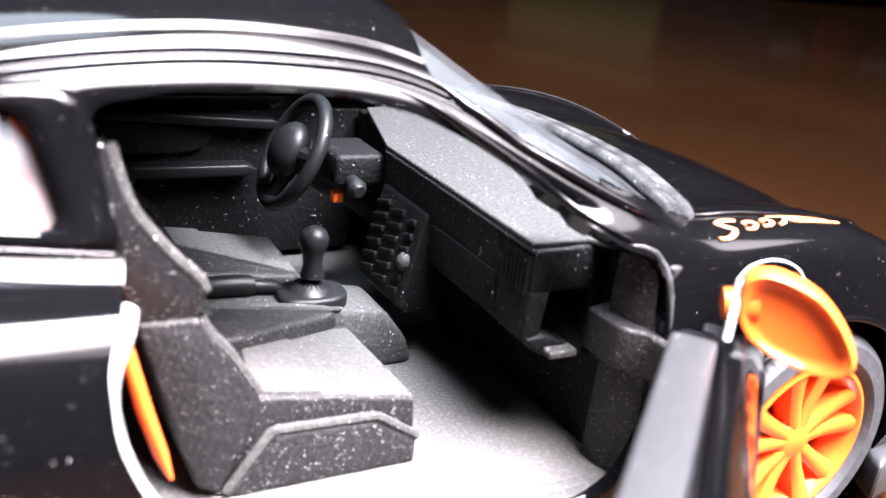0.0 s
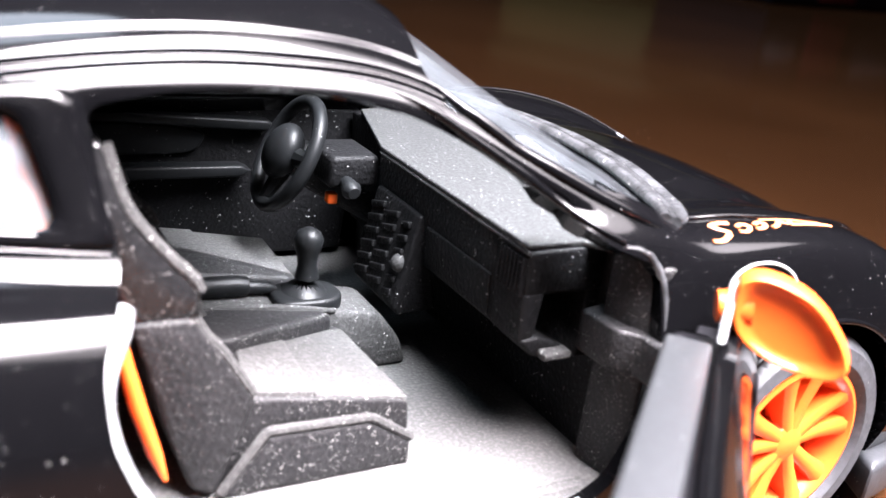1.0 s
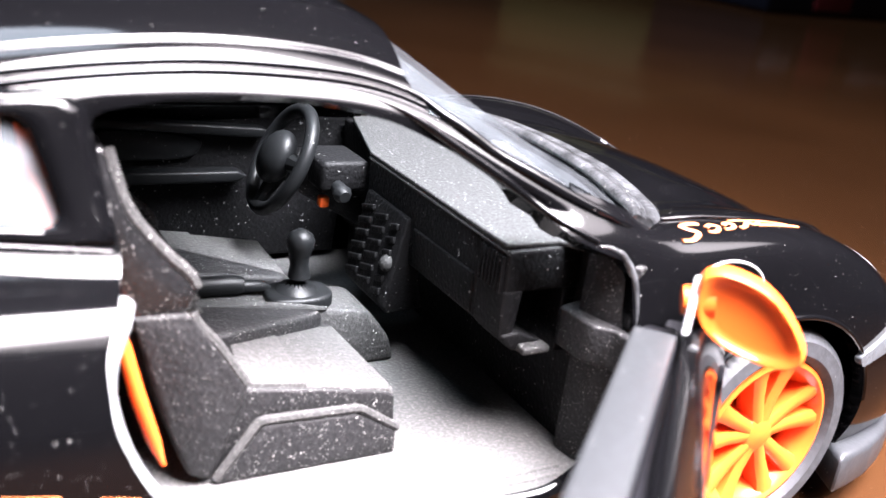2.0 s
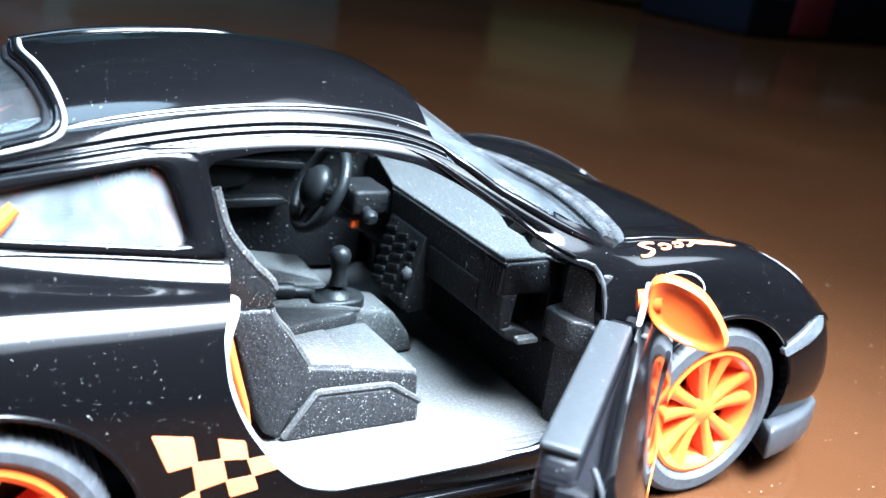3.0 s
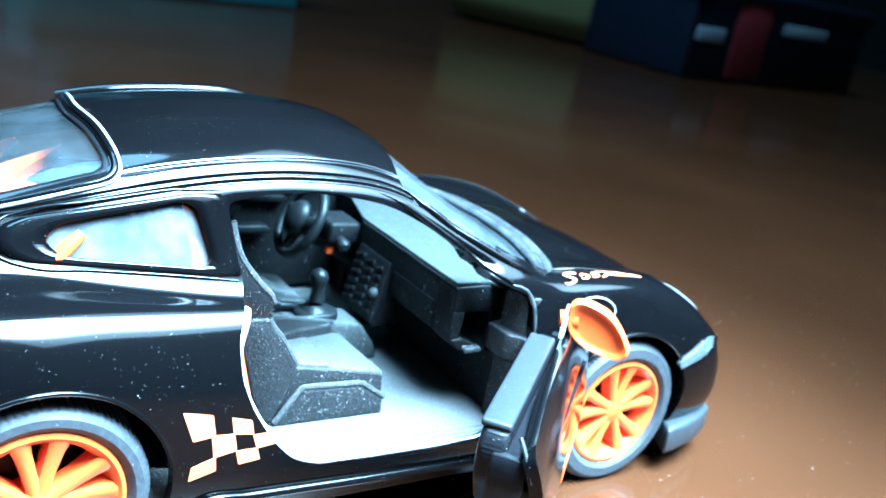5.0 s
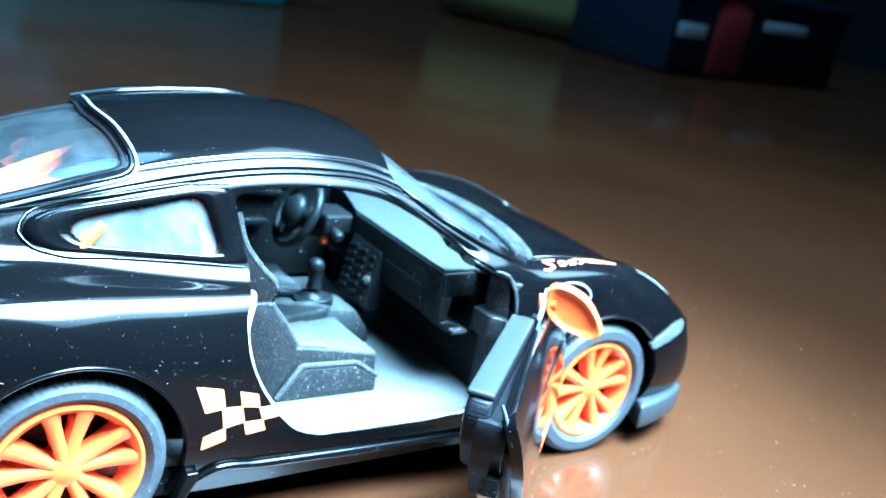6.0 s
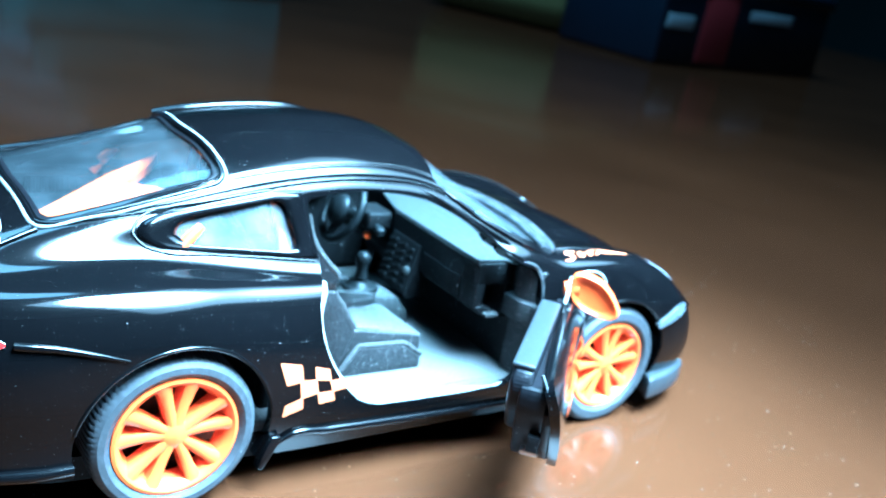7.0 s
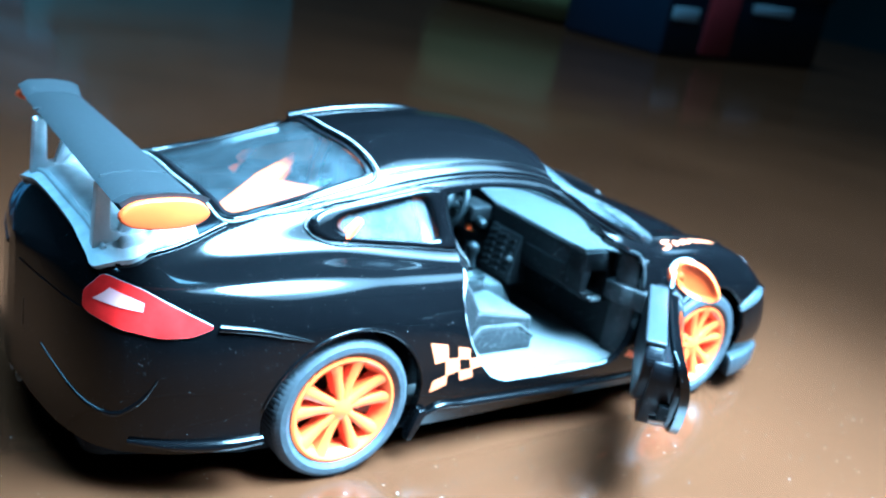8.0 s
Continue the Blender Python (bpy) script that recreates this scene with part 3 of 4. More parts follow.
# One dark sheet closes the left window opening.
patch("side_window", round_poly(WINDOW[:-2] + [(-15.6, 32.4), (-14.6, 25.9)], 1.2), DARK_PANE, car, "side", 1, lift=-0.5, thick=0.5, step=1.6, label="dark opaque side window")


def ring_patch(name, outer, inner, mat, parent, side, lift, n=72, view="side", squash=2.4):
    """A flat surround between two outlines on one flank or on the roof."""
    def around(poly):
        p = np.array(poly)
        c = np.mean(np.array(inner), 0)
        q = np.concatenate([p, p[:1]])
        s = np.concatenate([[0], np.cumsum(np.linalg.norm(np.diff(q, axis=0), axis=1))])
        dense = np.stack([np.interp(np.linspace(0, s[-1], 2000), s, q[:, k]) for k in (0, 1)], 1)
        ang = np.arctan2((dense - c)[:, 1] * squash, (dense - c)[:, 0])
        return [dense[int(np.argmin(np.abs(np.angle(np.exp(1j * (ang - a))))))] for a in np.linspace(-math.pi, math.pi, n, endpoint=False)]
    bm = bmesh.new()
    a, b = around(outer), around(inner)
    rows = []
    for f in (0, 0.33, 0.66, 1):
        row = []
        for p, q in zip(a, b):
            x, z = p * (1 - f) + q * f
            pt, nn = skin_at(x, z=z, side=side) if view == "side" else skin_at(x, y=z)
            row.append(bm.verts.new(Vector(pt) + Vector(nn).normalized() * lift))
        rows.append(row)
    for r0, r1 in zip(rows, rows[1:]):
        for k in range(n):
            bm.faces.new((r0[k], r0[(k + 1) % n], r1[(k + 1) % n], r1[k]))
    ob = finish(name, bm, mat, parent)
    mod = ob.modifiers.new("thickness", "SOLIDIFY")
    mod.thickness, mod.offset = 0.00015, 0.0
    return ob


for sd in (-1, 1):
    ring_patch("quarter_window_surround", round_poly([(-35.1, 28.5), (-35.8, 29.3), (-35.2, 30.3), (-33.4, 31.0), (-19.4, 33.3), (-16.0, 33.4), (-14.9, 26.3), (-33.4, 27.8)], 0.5), round_poly(QUARTER, 1.6), PAINT, car, sd, 0.1)

ring_patch("rear_window_border", round_poly([(x - (0.4 if x < -40 else -0.4), y * 1.04) for x, y in REAR_PANE], 2.0), round_poly([(x + (0.5 if x < -40 else -0.5), y * 0.97) for x, y in REAR_PANE], 1.2), BLACK, car, -1, -0.25, 96, "top", 1.0)

# trim round the panes and along the body
bead("rear_window_frame", round_poly([(x - (0.5 if x < -40 else -0.5), y * 1.05) for x, y in REAR_PANE], 1.2), 0.34, PAINT, car, "top", lift=0.05, closed=True, flat=0.9, even=12)
# The lamp's reflection along the window lip is painted pale.
bead("rear_window_lip", round_poly([(x - (0.9 if x < -40 else -0.9), y * 1.075) for x, y in REAR_PANE], 1.2), 0.17, PALE_EDGE, car, "top", lift=0.12, closed=True, even=12, label="lip round the rear window, its bright reflection put in as grey")
for sd in (-1, 1):
    bead("quarter_window_frame", [(-15.2, 26.1), (-20, 26.5), (-28, 27.1), (-33.2, 27.5), (-35.2, 28.2), (-36.1, 29.3), (-35.4, 30.5), (-33.4, 31.3), (-27, 32.5), (-19.4, 33.6), (-16.4, 33.7)], (0.1,) + (0.18,) * 9 + (0.08,), PAINT, car, "side", sd, lift=0.02)
    bead("pillar_trim", [(2.6, 34.35), (4.4, 33.4), (6.2, 32.2), (8.9, 30.4), (11.7, 29.0), (14.9, 27.5), (17.8, 26.4)], (0.05, 0.3, 0.45, 0.5, 0.5, 0.45, 0.3), PAINT, car, "side", sd, lift=-0.1)
    bead("pillar_trim", [(0.6, 33.55), (2.6, 32.85), (5.9, 30.95), (9.5, 28.75), (12.7, 26.65), (14.8, 25.7)], (0.05, 0.3, 0.35, 0.35, 0.3, 0.2), PAINT, car, "side", sd, lift=0.0)
    bead("lid_seam", [(-45.4, sd * 13.9), (-52, sd * 15.4), (-58.2, sd * 16.0)], 0.32, PAINT, car, "top", lift=0.05)
    bead("bonnet_seam", [(21.0, sd * 17.8), (25, sd * 18.5), (30, sd * 19.1), (36, sd * 18.6), (43, sd * 16.2), (50, sd * 12)], 0.2, PAINT, car, "top", lift=0.06)
    bead("bumper_seam", [(-49.2, 21.3), (-45.3, 20.9), (-42, 20.2), (-38.6, 19.3)], (0.45, 0.4, 0.3, 0.12), PAINT, car, "side", sd, lift=0.05)
    bead("bumper_crease", [(-63.4, 14.4), (-62.4, 12.8), (-60.6, 10.9), (-58.6, 10.5), (-56.6, 12.2), (-55.0, 15.4)], (0.1, 0.2, 0.3, 0.34, 0.24, 0.1), PAINT, car, "side", sd, lift=0.0)
    bead("front_crease", [(47.6, 17.6), (48.8, 17.3), (49.8, 16.6)], (0.2, 0.4, 0.3), PAINT, car, "side", sd, lift=0.1)
    bead("side_skirt", [(-21.2, 5.6), (-18.8, 7.2), (-14, 7.0), (0, 6.4), (14, 6.1), (21, 6.2)], (0.35, 0.5, 0.5, 0.5, 0.5, 0.3), PAINT, car, "side", sd, lift=0.25)
    bead("bumper_edge", [(-57, 7.4), (-52, 7.2), (-47, 7.3), (-43.4, 7.6)], (0.3, 0.6, 0.7, 0.6), PAINT, car, "side", sd, lift=0.2)
    for wx, r0 in ((-32.7, 11.0), (32.8, 10.7)):
        arc = [(wx + r0 * math.cos(radians(a)), 9.0 + r0 * math.sin(radians(a))) for a in range(12, 169, 6)]
        bead("arch_lip", arc, 0.22, PAINT, car, "side", sd, lift=0.0)
    if sd < 0:
        bead("wing_rear_edge", [(14.8, 25.5), (16.4, 25.1), (17.3, 24.0), (17.7, 22.0), (17.6, 19.5)], (0.1, 0.26, 0.26, 0.18, 0.06), BRIGHT_TRIM, car, "side", sd, lift=-0.1, label="worn bright edge of the front wing")
        # Jamb edge lightened in the colour for the light it catches.
        bead("door_jamb", [(-15.0, 24.6), (-16.4, 21.5), (-15.9, 18), (-14.5, 15), (-12.3, 12.2), (-10, 10.1), (-7.2, 9.0), (-2, 8.8), (6, 8.6), (12.0, 8.6), (14.4, 9.4)],
             (0.62,) * 9 + (0.4, 0.1), PALE_EDGE, car, "side", sd, lift=-0.75, label="door jamb edge, its bright light put in as pale grey")
    # raised edge of the roof panel, prominent on the left
    if sd > 0:
        bead("roof_edge", [(-25.4, 11.6), (-20, 11.0), (-13, 10.7), (-6, 10.7), (-1.5, 11.2)], (0.7, 0.8, 0.8, 0.8, 0.3), PAINT, car, "top", lift=0.45)
        bead("window_rail", [(-46.0, 14.2), (-40, 14.4), (-33, 14.2), (-25.6, 13.5)], (0.5, 0.7, 0.7, 0.6), PAINT, car, "top", lift=0.25)
    # small fin ahead of the rear wheel
    bm = bmesh.new()
    add_prism(bm, [(-22.9, 3.4), (-22.2, 3.3), (-20.4, 6.6), (-20.4, 7.4), (-21.6, 7.4)], sd * 23.6, sd * 25.1, bevel=0.15)
    part("skirt_fin", bm, PAINT, car)
    bead("tail_seam", [(-61.2, 21.5), (-62.4, 21.8), (-63.4, 22.0), (-64.4, 22.1)], 0.16, PAINT, car, "side", sd, lift=0.02)
# filler flap ring pressed into the front wing
ring = [(25.8 + 3.0 * math.cos(a * math.pi / 12), 22.5 + 1.6 * math.sin(a * math.pi / 12)) for a in range(24)]
bead("filler_flap_ring", ring, 0.12, PALE_EDGE, car, "side", -1, lift=0.03, closed=True)
# Black scuttle trim; the white reflections on it are put in as grey.
for back, fat in ((0.0, 1.0), (1.3, 0.7), (2.4, 0.75)):
    bead("cowl_trim", [(21.4 - back * 0.6, 19.6), (24.0 - back, 14), (25.7 - back, 7), (26.2 - back, 0), (25.7 - back, -7), (24.0 - back, -14), (21.8 - back * 0.8, -18.0), (19.8 - back * 0.4, -19.6)],
         tuple(r * fat for r in (0.4, 0.7, 0.75, 0.75, 0.75, 0.8, 0.75, 0.5)), BRIGHT_TRIM, car, "top", lift=0.12, flat=0.8, label="scuttle trim below the windscreen, bright reflections put in as mottled grey")
# front lip
lip = [(x, float(spline(STATION, LINE_Y[0], np.array([x]))[0]) + 2.3) for x in (41.5, 44, 47, 50, 53, 55.5, 57)]
bm = bmesh.new()
add_prism(bm, lip + [(60.0, 7), (60.5, 0), (60.0, -7)] + [(x, -y) for x, y in lip[::-1]] + [(45, -18), (45, 18)], 2.7, 6.4, "z", bevel=0.6)
part("front_lip", bm, NOSE, car, "dark grey plastic front lip")
for sd in (-1, 1):
    patch("head_lamp", smooth_poly([(43.0, sd * 17.4), (45.5, sd * 19.6), (48.4, sd * 18.8), (49.4, sd * 16.4), (47.6, sd * 14.8), (44.4, sd * 15.2)], 3), HEADLAMP, car, "top", lift=0.18, thick=0.5, step=1.0, label="clear head lamp")
    patch("side_marker_lamp", round_poly([(40.4, 15.6), (43.0, 16.5), (45.8, 17.6), (48.0, 17.6), (47.8, 16.5), (44.8, 15.5), (41.0, 14.7)], 0.4), MARKER, car, "side", sd, lift=0.35, thick=0.6, step=0.7, label="pale clear side marker lamp")
# number plate panel and exhaust
bm = bmesh.new()
add_box(bm, -64.2, -63.2, -4.5, 4.5, 14.5, 18.0, 0.15)
part("number_plate", bm, BLACK, car, "blank dark number plate")
bm = bmesh.new()
for ey in (-1.5, 1.5):
    rings = add_lathe(bm, [(0, 1.0), (0, 1.35), (5, 1.35), (5, 1.0)], 0, 0, 0, 20)
    vs = [v for r in rings for v in r]
    bmesh.ops.transform(bm, matrix=Matrix.Translation((-63.9, ey, 7.4)) @ Matrix.Rotation(radians(-90), 4, "Z"), verts=vs)
part("exhaust_pipe", bm, CHROME, car, "silver twin exhaust pipe")

# interior tub
bm = bmesh.new()
add_box(bm, -30, 20, -22.5, 22.5, 6.8, 8.3, 0.3)
part("cabin_floor", bm, PLASTIC, car, "pale grey grained cabin floor")
for k in range(3):
    bm = bmesh.new()
    add_tube(bm, [(-9.4 + 0.6 * k, -20.4 - 0.9 * k, 8.3), (2, -20.6 - 0.9 * k, 8.32), (15.4 - 0.5 * k, -20.6 - 0.9 * k, 8.3)], 0.16, 8)
    part("sill_rib", bm, PLASTIC, car)
bm = bmesh.new()
add_box(bm, -21, -18.5, -20, 20, 8, 24, 0.5)
add_box(bm, -45, -18.5, -15, 15, 22.5, 24, 0.3)
part("rear_bulkhead", bm, DARK, car)
bm = bmesh.new()
add_box(bm, 17.5, 19, -20.5, 20.5, 8, 23.4, 0.3)
part("front_bulkhead", bm, DARK, car)
for sd in (-1, 1):
    bm = bmesh.new()
    add_prism(bm, [(16.4, sd * 18.2), (18.6, sd * 18.6), (19.4, sd * 21.8), (17.6, sd * 22.2), (16.9, sd * 20.4)], 8.3, 24.2, "z", bevel=0.35)
    part("hinge_post", bm, SEAT, car, "black grained door hinge post")


def seat(out):
    """A bucket seat; out is -1 or 1, the side of the car on which it stands."""
    def y(v):
        return out * v

    def flat_top(poly, z0, top, bevel):
        """A block on a plan outline whose upper side follows top(x)."""
        bm = bmesh.new()
        add_prism(bm, [(px, y(py)) for px, py in poly], z0, 100, "z")
        for v in bm.verts:
            if v.co.z > 50:
                v.co.z = top(v.co.x)
        bmesh.ops.recalc_face_normals(bm, faces=bm.faces)
        bmesh.ops.bevel(bm, geom=bm.edges[:], offset=bevel, segments=3, profile=0.5, affect="EDGES")
        return bm

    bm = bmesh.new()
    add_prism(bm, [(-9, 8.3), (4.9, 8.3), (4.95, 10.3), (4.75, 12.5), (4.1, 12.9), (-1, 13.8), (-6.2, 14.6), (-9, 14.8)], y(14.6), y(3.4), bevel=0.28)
    base = part("seat", bm, SEAT, car, "grained bucket seat, dark grey holding the shade of its sides")
    bm = bmesh.new()
    back = [(-8.3, 8.5), (-7.2, 11.5), (-6.1, 14.9), (-8.1, 18.0), (-9.9, 20.7), (-13.6, 20.7), (-12.9, 18.6), (-11.2, 12.9), (-9.8, 9.2)]
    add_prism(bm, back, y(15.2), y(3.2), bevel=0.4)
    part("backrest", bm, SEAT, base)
    bm = bmesh.new()
    head = [(-10.0, 20.5), (-9.5, 22.2), (-11.6, 24.5), (-13.5, 27.0), (-14.5, 30.2), (-15.2, 30.8), (-16.0, 29.6), (-15.4, 25.6), (-14.2, 22.2), (-13.3, 20.5)]
    add_prism(bm, head, y(15.1), y(4.2), bevel=0.4)
    for v in bm.verts:
        v.co.y -= out * 0.10 * max(0, v.co.z - 23) * (1 if abs(v.co.y) > 9.6 else -1)
    part("headrest", bm, HEADREST, base)
    # the light on the backrest's front edge, put in as a paler tube
    for y0, lean in ((14.75, -1), (4.2, 1)):
        bm = bmesh.new()
        edge = [(-14.7, 30.4), (-13.6, 27.0), (-11.6, 24.4), (-9.75, 22.2), (-10.0, 20.7), (-8.2, 18.0), (-6.3, 15.1)]
        add_tube(bm, [(px, y(y0 + lean * 0.10 * max(0, pz - 23)), pz) for px, pz in spread_out(edge, 0.7)], 0.42, 8)
        part("lit_edge", bm, DASH_TOP, base)
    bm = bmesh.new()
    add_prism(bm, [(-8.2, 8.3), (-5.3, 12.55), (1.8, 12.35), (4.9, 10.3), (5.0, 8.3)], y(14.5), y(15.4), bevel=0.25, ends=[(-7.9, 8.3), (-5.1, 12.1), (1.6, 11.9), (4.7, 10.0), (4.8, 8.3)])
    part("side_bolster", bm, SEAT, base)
    # The bolster ridge's highlight, drawn as a paler tube.
    bm = bmesh.new()
    add_tube(bm, [(px, y(15.1), pz) for px, pz in [(-8.0, 8.6), (-5.3, 12.4), (-5.0, 12.45), (1.6, 12.25), (1.9, 12.15), (4.85, 10.2)]], 0.34, 8)
    part("lit_edge", bm, DASH_TOP, base)
    part("seat_insert", flat_top([(-2.0, 14.3), (4.6, 14.5), (4.2, 4.3), (2.4, 4.9), (-1.4, 6.9)], 11.5, lambda x: 13.05 + (4.5 - x) * 0.17, 0.16), LIT_INSERT, base, "seat insert, paler grey for the light on it")
    part("seat_insert", flat_top([(-6.4, 14.2), (-2.0, 14.3), (-1.4, 6.9), (-5.4, 8.7)], 11.5, lambda x: 14.3 + (-1.6 - x) * 0.14, 0.16), LIT_INSERT, base)
    part("inner_bolster", flat_top([(-9.0, 9.2), (-5.3, 8.5), (2.3, 4.7), (3.7, 3.9), (3.0, 3.0), (-9.0, 3.0)], 9.0, lambda x: 15.7 - max(0, x + 3) * 0.24, 0.5), SEAT, base)
    return base


seat(-1)
seat(1)

# console with gear lever and hand brake
bm = bmesh.new()
add_prism(bm, [(-16, 8), (11.2, 8.2), (10.4, 10.5), (8.2, 13.2), (4, 13.8), (-2, 14.3), (-16, 14.8)], -2.7, 2.7, bevel=0.6)
console = part("centre_console", bm, DASH_TOP, car)
bm = bmesh.new()
add_prism(bm, smooth_poly([(0.3, -2.3), (3.4, -2.7), (5.2, -1.8), (5.4, 0.2), (4.2, 1.2), (0.9, 1.3), (0.0, -0.4)], 4), 13.4, 14.7, "z", bevel=0.35)
lever = part("gear_lever", bm, SATIN, console, "black gear lever with rounded knob")
bm = bmesh.new()
add_tube(bm, [(2.7, -0.5, 14.5), (2.75, -0.5, 15.1), (2.75, -0.5, 15.8), (2.7, -0.5, 16.8), (2.65, -0.5, 17.7), (2.65, -0.5, 18.3), (2.65, -0.5, 18.9), (2.65, -0.5, 19.4), (2.65, -0.5, 19.75)], [1.9, 1.35, 0.95, 0.75, 0.85, 1.05, 1.12, 0.9, 0.35], 18)
part("knob", bm, SATIN, lever)
bm = bmesh.new()
add_tube(bm, [(-9.4, 0.5, 15.0), (-8.8, 0.5, 15.2), (-2.4, 0.4, 15.1), (-1.7, 0.4, 15.0), (-1.5, 0.4, 14.9), (0.1, 0.3, 14.8), (0.6, 0.3, 14.6)], [0.5, 0.8, 0.82, 0.75, 0.5, 0.48, 0.3], 12)
part("hand_brake", bm, SATIN, console)
bm = bmesh.new()
add_tube(bm, [(-10, -2.4, 14.6), (-4, -2.5, 14.6), (-0.6, -2.8, 14.5), (1.6, -2.9, 14.2), (4.4, -2.5, 13.7)], [0.3, 0.4, 0.4, 0.4, 0.2], 8)
part("console_edge", bm, DASH_TOP, console)

# dashboard: shade on the front is painted near black, light on top paler
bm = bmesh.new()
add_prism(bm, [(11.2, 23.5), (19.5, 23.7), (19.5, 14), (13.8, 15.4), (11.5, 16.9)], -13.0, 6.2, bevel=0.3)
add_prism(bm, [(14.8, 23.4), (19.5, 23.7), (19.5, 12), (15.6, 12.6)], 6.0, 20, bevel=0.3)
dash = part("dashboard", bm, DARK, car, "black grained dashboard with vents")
# open frame at the passenger's end of the dashboard
bm = bmesh.new()
add_prism(bm, [(11.2, 23.5), (19.4, 23.7), (19.4, 20.3), (11.25, 20.4)], -16.5, -12.8, bevel=0.25)
add_prism(bm, [(11.2, 20.6), (12.9, 20.6), (12.5, 16.6), (11.4, 16.8)], -16.5, -12.8, bevel=0.25)
add_prism(bm, [(11.4, 17.2), (12.8, 17.4), (15.4, 16.3), (15.2, 15.3), (12.4, 16.0)], -16.7, -12.8, bevel=0.25)
add_box(bm, 16.4, 19.2, -16.4, -12.8, 15.2, 20.6, 0.2)
part("dash_end_frame", bm, DARK, dash)
bm = bmesh.new()
add_box(bm, 12.9, 15.2, -17.6, -16.4, 15.9, 16.5, 0.2)
part("dash_bracket", bm, DASH_TOP, dash)
bm = bmesh.new()
add_prism(bm, [(11.1, 20.3), (11.6, 20.3), (11.9, 17.1), (11.35, 17.1)], -12.3, -3.0, bevel=0.12)
part("glove_box", bm, DARK, dash)
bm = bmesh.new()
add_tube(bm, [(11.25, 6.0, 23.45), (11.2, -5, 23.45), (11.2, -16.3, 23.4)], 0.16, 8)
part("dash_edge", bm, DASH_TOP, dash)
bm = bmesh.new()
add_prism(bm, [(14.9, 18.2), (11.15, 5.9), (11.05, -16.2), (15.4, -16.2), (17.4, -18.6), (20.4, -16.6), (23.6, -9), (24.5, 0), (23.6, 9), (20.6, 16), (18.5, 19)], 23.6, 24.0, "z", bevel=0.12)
part("dash_top", bm, DASH_TOP, car, "grained dash top, paler grey for the light on it")
bm = bmesh.new()
add_prism(bm, [(11.4, 20.9), (10.95, 20.8), (9.5, 13.2), (10.0, 12.5), (13.5, 12.7)], -2.3, 5.5, bevel=0.25)
panel = part("control_panel", bm, DARK, dash)
for i in range(6):
    for j in range(3):
        bm = bmesh.new()
        zc, yc = 19.6 - 1.12 * i, 4.3 - 2.5 * j
        xc = 10.93 - (20.8 - zc) * 0.191
        add_box(bm, -0.2, 0.3, -1.15 if j < 2 else -0.7, 1.15 if j < 2 else 0.7, -0.27, 0.27, 0.1, Matrix.Translation((xc, yc, zc)) @ Matrix.Rotation(radians(-16), 4, "X"))
        part("button", bm, DARK, panel)
bm = bmesh.new()
bmesh.ops.create_uvsphere(bm, u_segments=16, v_segments=10, radius=0.75, matrix=Matrix.Translation((10.2, -1.2, 16.6)))
part("knob", bm, DASH_TOP, panel)
for i in range(7):
    bm = bmesh.new()
    yv = -13.3 - 0.45 * i
    add_box(bm, 10.95, 11.6, yv - 0.13, yv + 0.13, 20.3, 23.0, 0.08)
    part("vent_slat", bm, DARK, dash)

# inner side of the closed door
bm = bmesh.new()
add_prism(bm, [(-14, 9), (15, 9), (16, 23.2), (-14, 24.2)], 20.4, 21.6, bevel=0.2)
trim = part("door_trim", bm, DARK, car)
bm = bmesh.new()
add_prism(bm, [(-13, 17.4), (3.8, 17.4), (4.8, 18.0), (3.8, 18.5), (-13, 18.6)], 18.6, 20.5, bevel=0.25)
part("arm_rest", bm, SATIN, trim)
bm = bmesh.new()
add_prism(bm, [(-14, 22.9), (6.2, 21.6), (6.8, 22.2), (6.2, 22.6), (-14, 23.8)], 19.0, 20.5, bevel=0.25)
part("window_ledge", bm, SATIN, trim)
bm = bmesh.new()
add_prism(bm, smooth_poly([(-9, 19.6), (-1.5, 19.4), (0.4, 20.4), (-0.4, 21.6), (-8.6, 22.2)], 4), 19.9, 20.6, bevel=0.2)
part("door_pocket", bm, SATIN, trim)

# steering wheel
swc, swr = Vector((5.2, 11.4, 21.9)), 4.75
ax = Vector((0.90, -0.05, -0.42)).normalized()
e1 = ax.cross(Vector((0, 0, 1))).normalized()
e2 = e1.cross(ax)
bm = bmesh.new()
add_tube(bm, [swc + e1 * swr * math.cos(a * math.pi / 24) + e2 * swr * math.sin(a * math.pi / 24) for a in range(48)], 0.62, 12, closed=True)
steer = part("steering_wheel", bm, SATIN, car, "black steering wheel")
bm = bmesh.new()
for a in (0.15, math.pi - 0.15, -math.pi / 2):
    d = e1 * math.cos(a) + e2 * math.sin(a)
    add_tube(bm, [swc + d * 1.5 + ax * 0.3, swc + d * swr], [0.9, 0.45], 8)
part("spoke", bm, SATIN, steer)
bm = bmesh.new()
bmesh.ops.create_uvsphere(bm, u_segments=24, v_segments=12, radius=2.5, matrix=Matrix.Translation(swc - ax * 0.5) @ ax.to_track_quat("Z", "Y").to_matrix().to_4x4() @ Matrix.Diagonal((0.9, 1.0, 0.6, 1)))
part("horn_pad", bm, SATIN, steer)
bm = bmesh.new()
add_tube(bm, [swc + ax * 0.5, swc + ax * 3, swc + ax * 10], [1.5, 2.1, 2.6], 14)
column = part("steering_column", bm, DARK, car)
bm = bmesh.new()
add_box(bm, 7.0, 11.5, 6.4, 12.0, 20.2, 23.0, 0.5)
part("column_shroud", bm, DARK, column)
bm = bmesh.new()
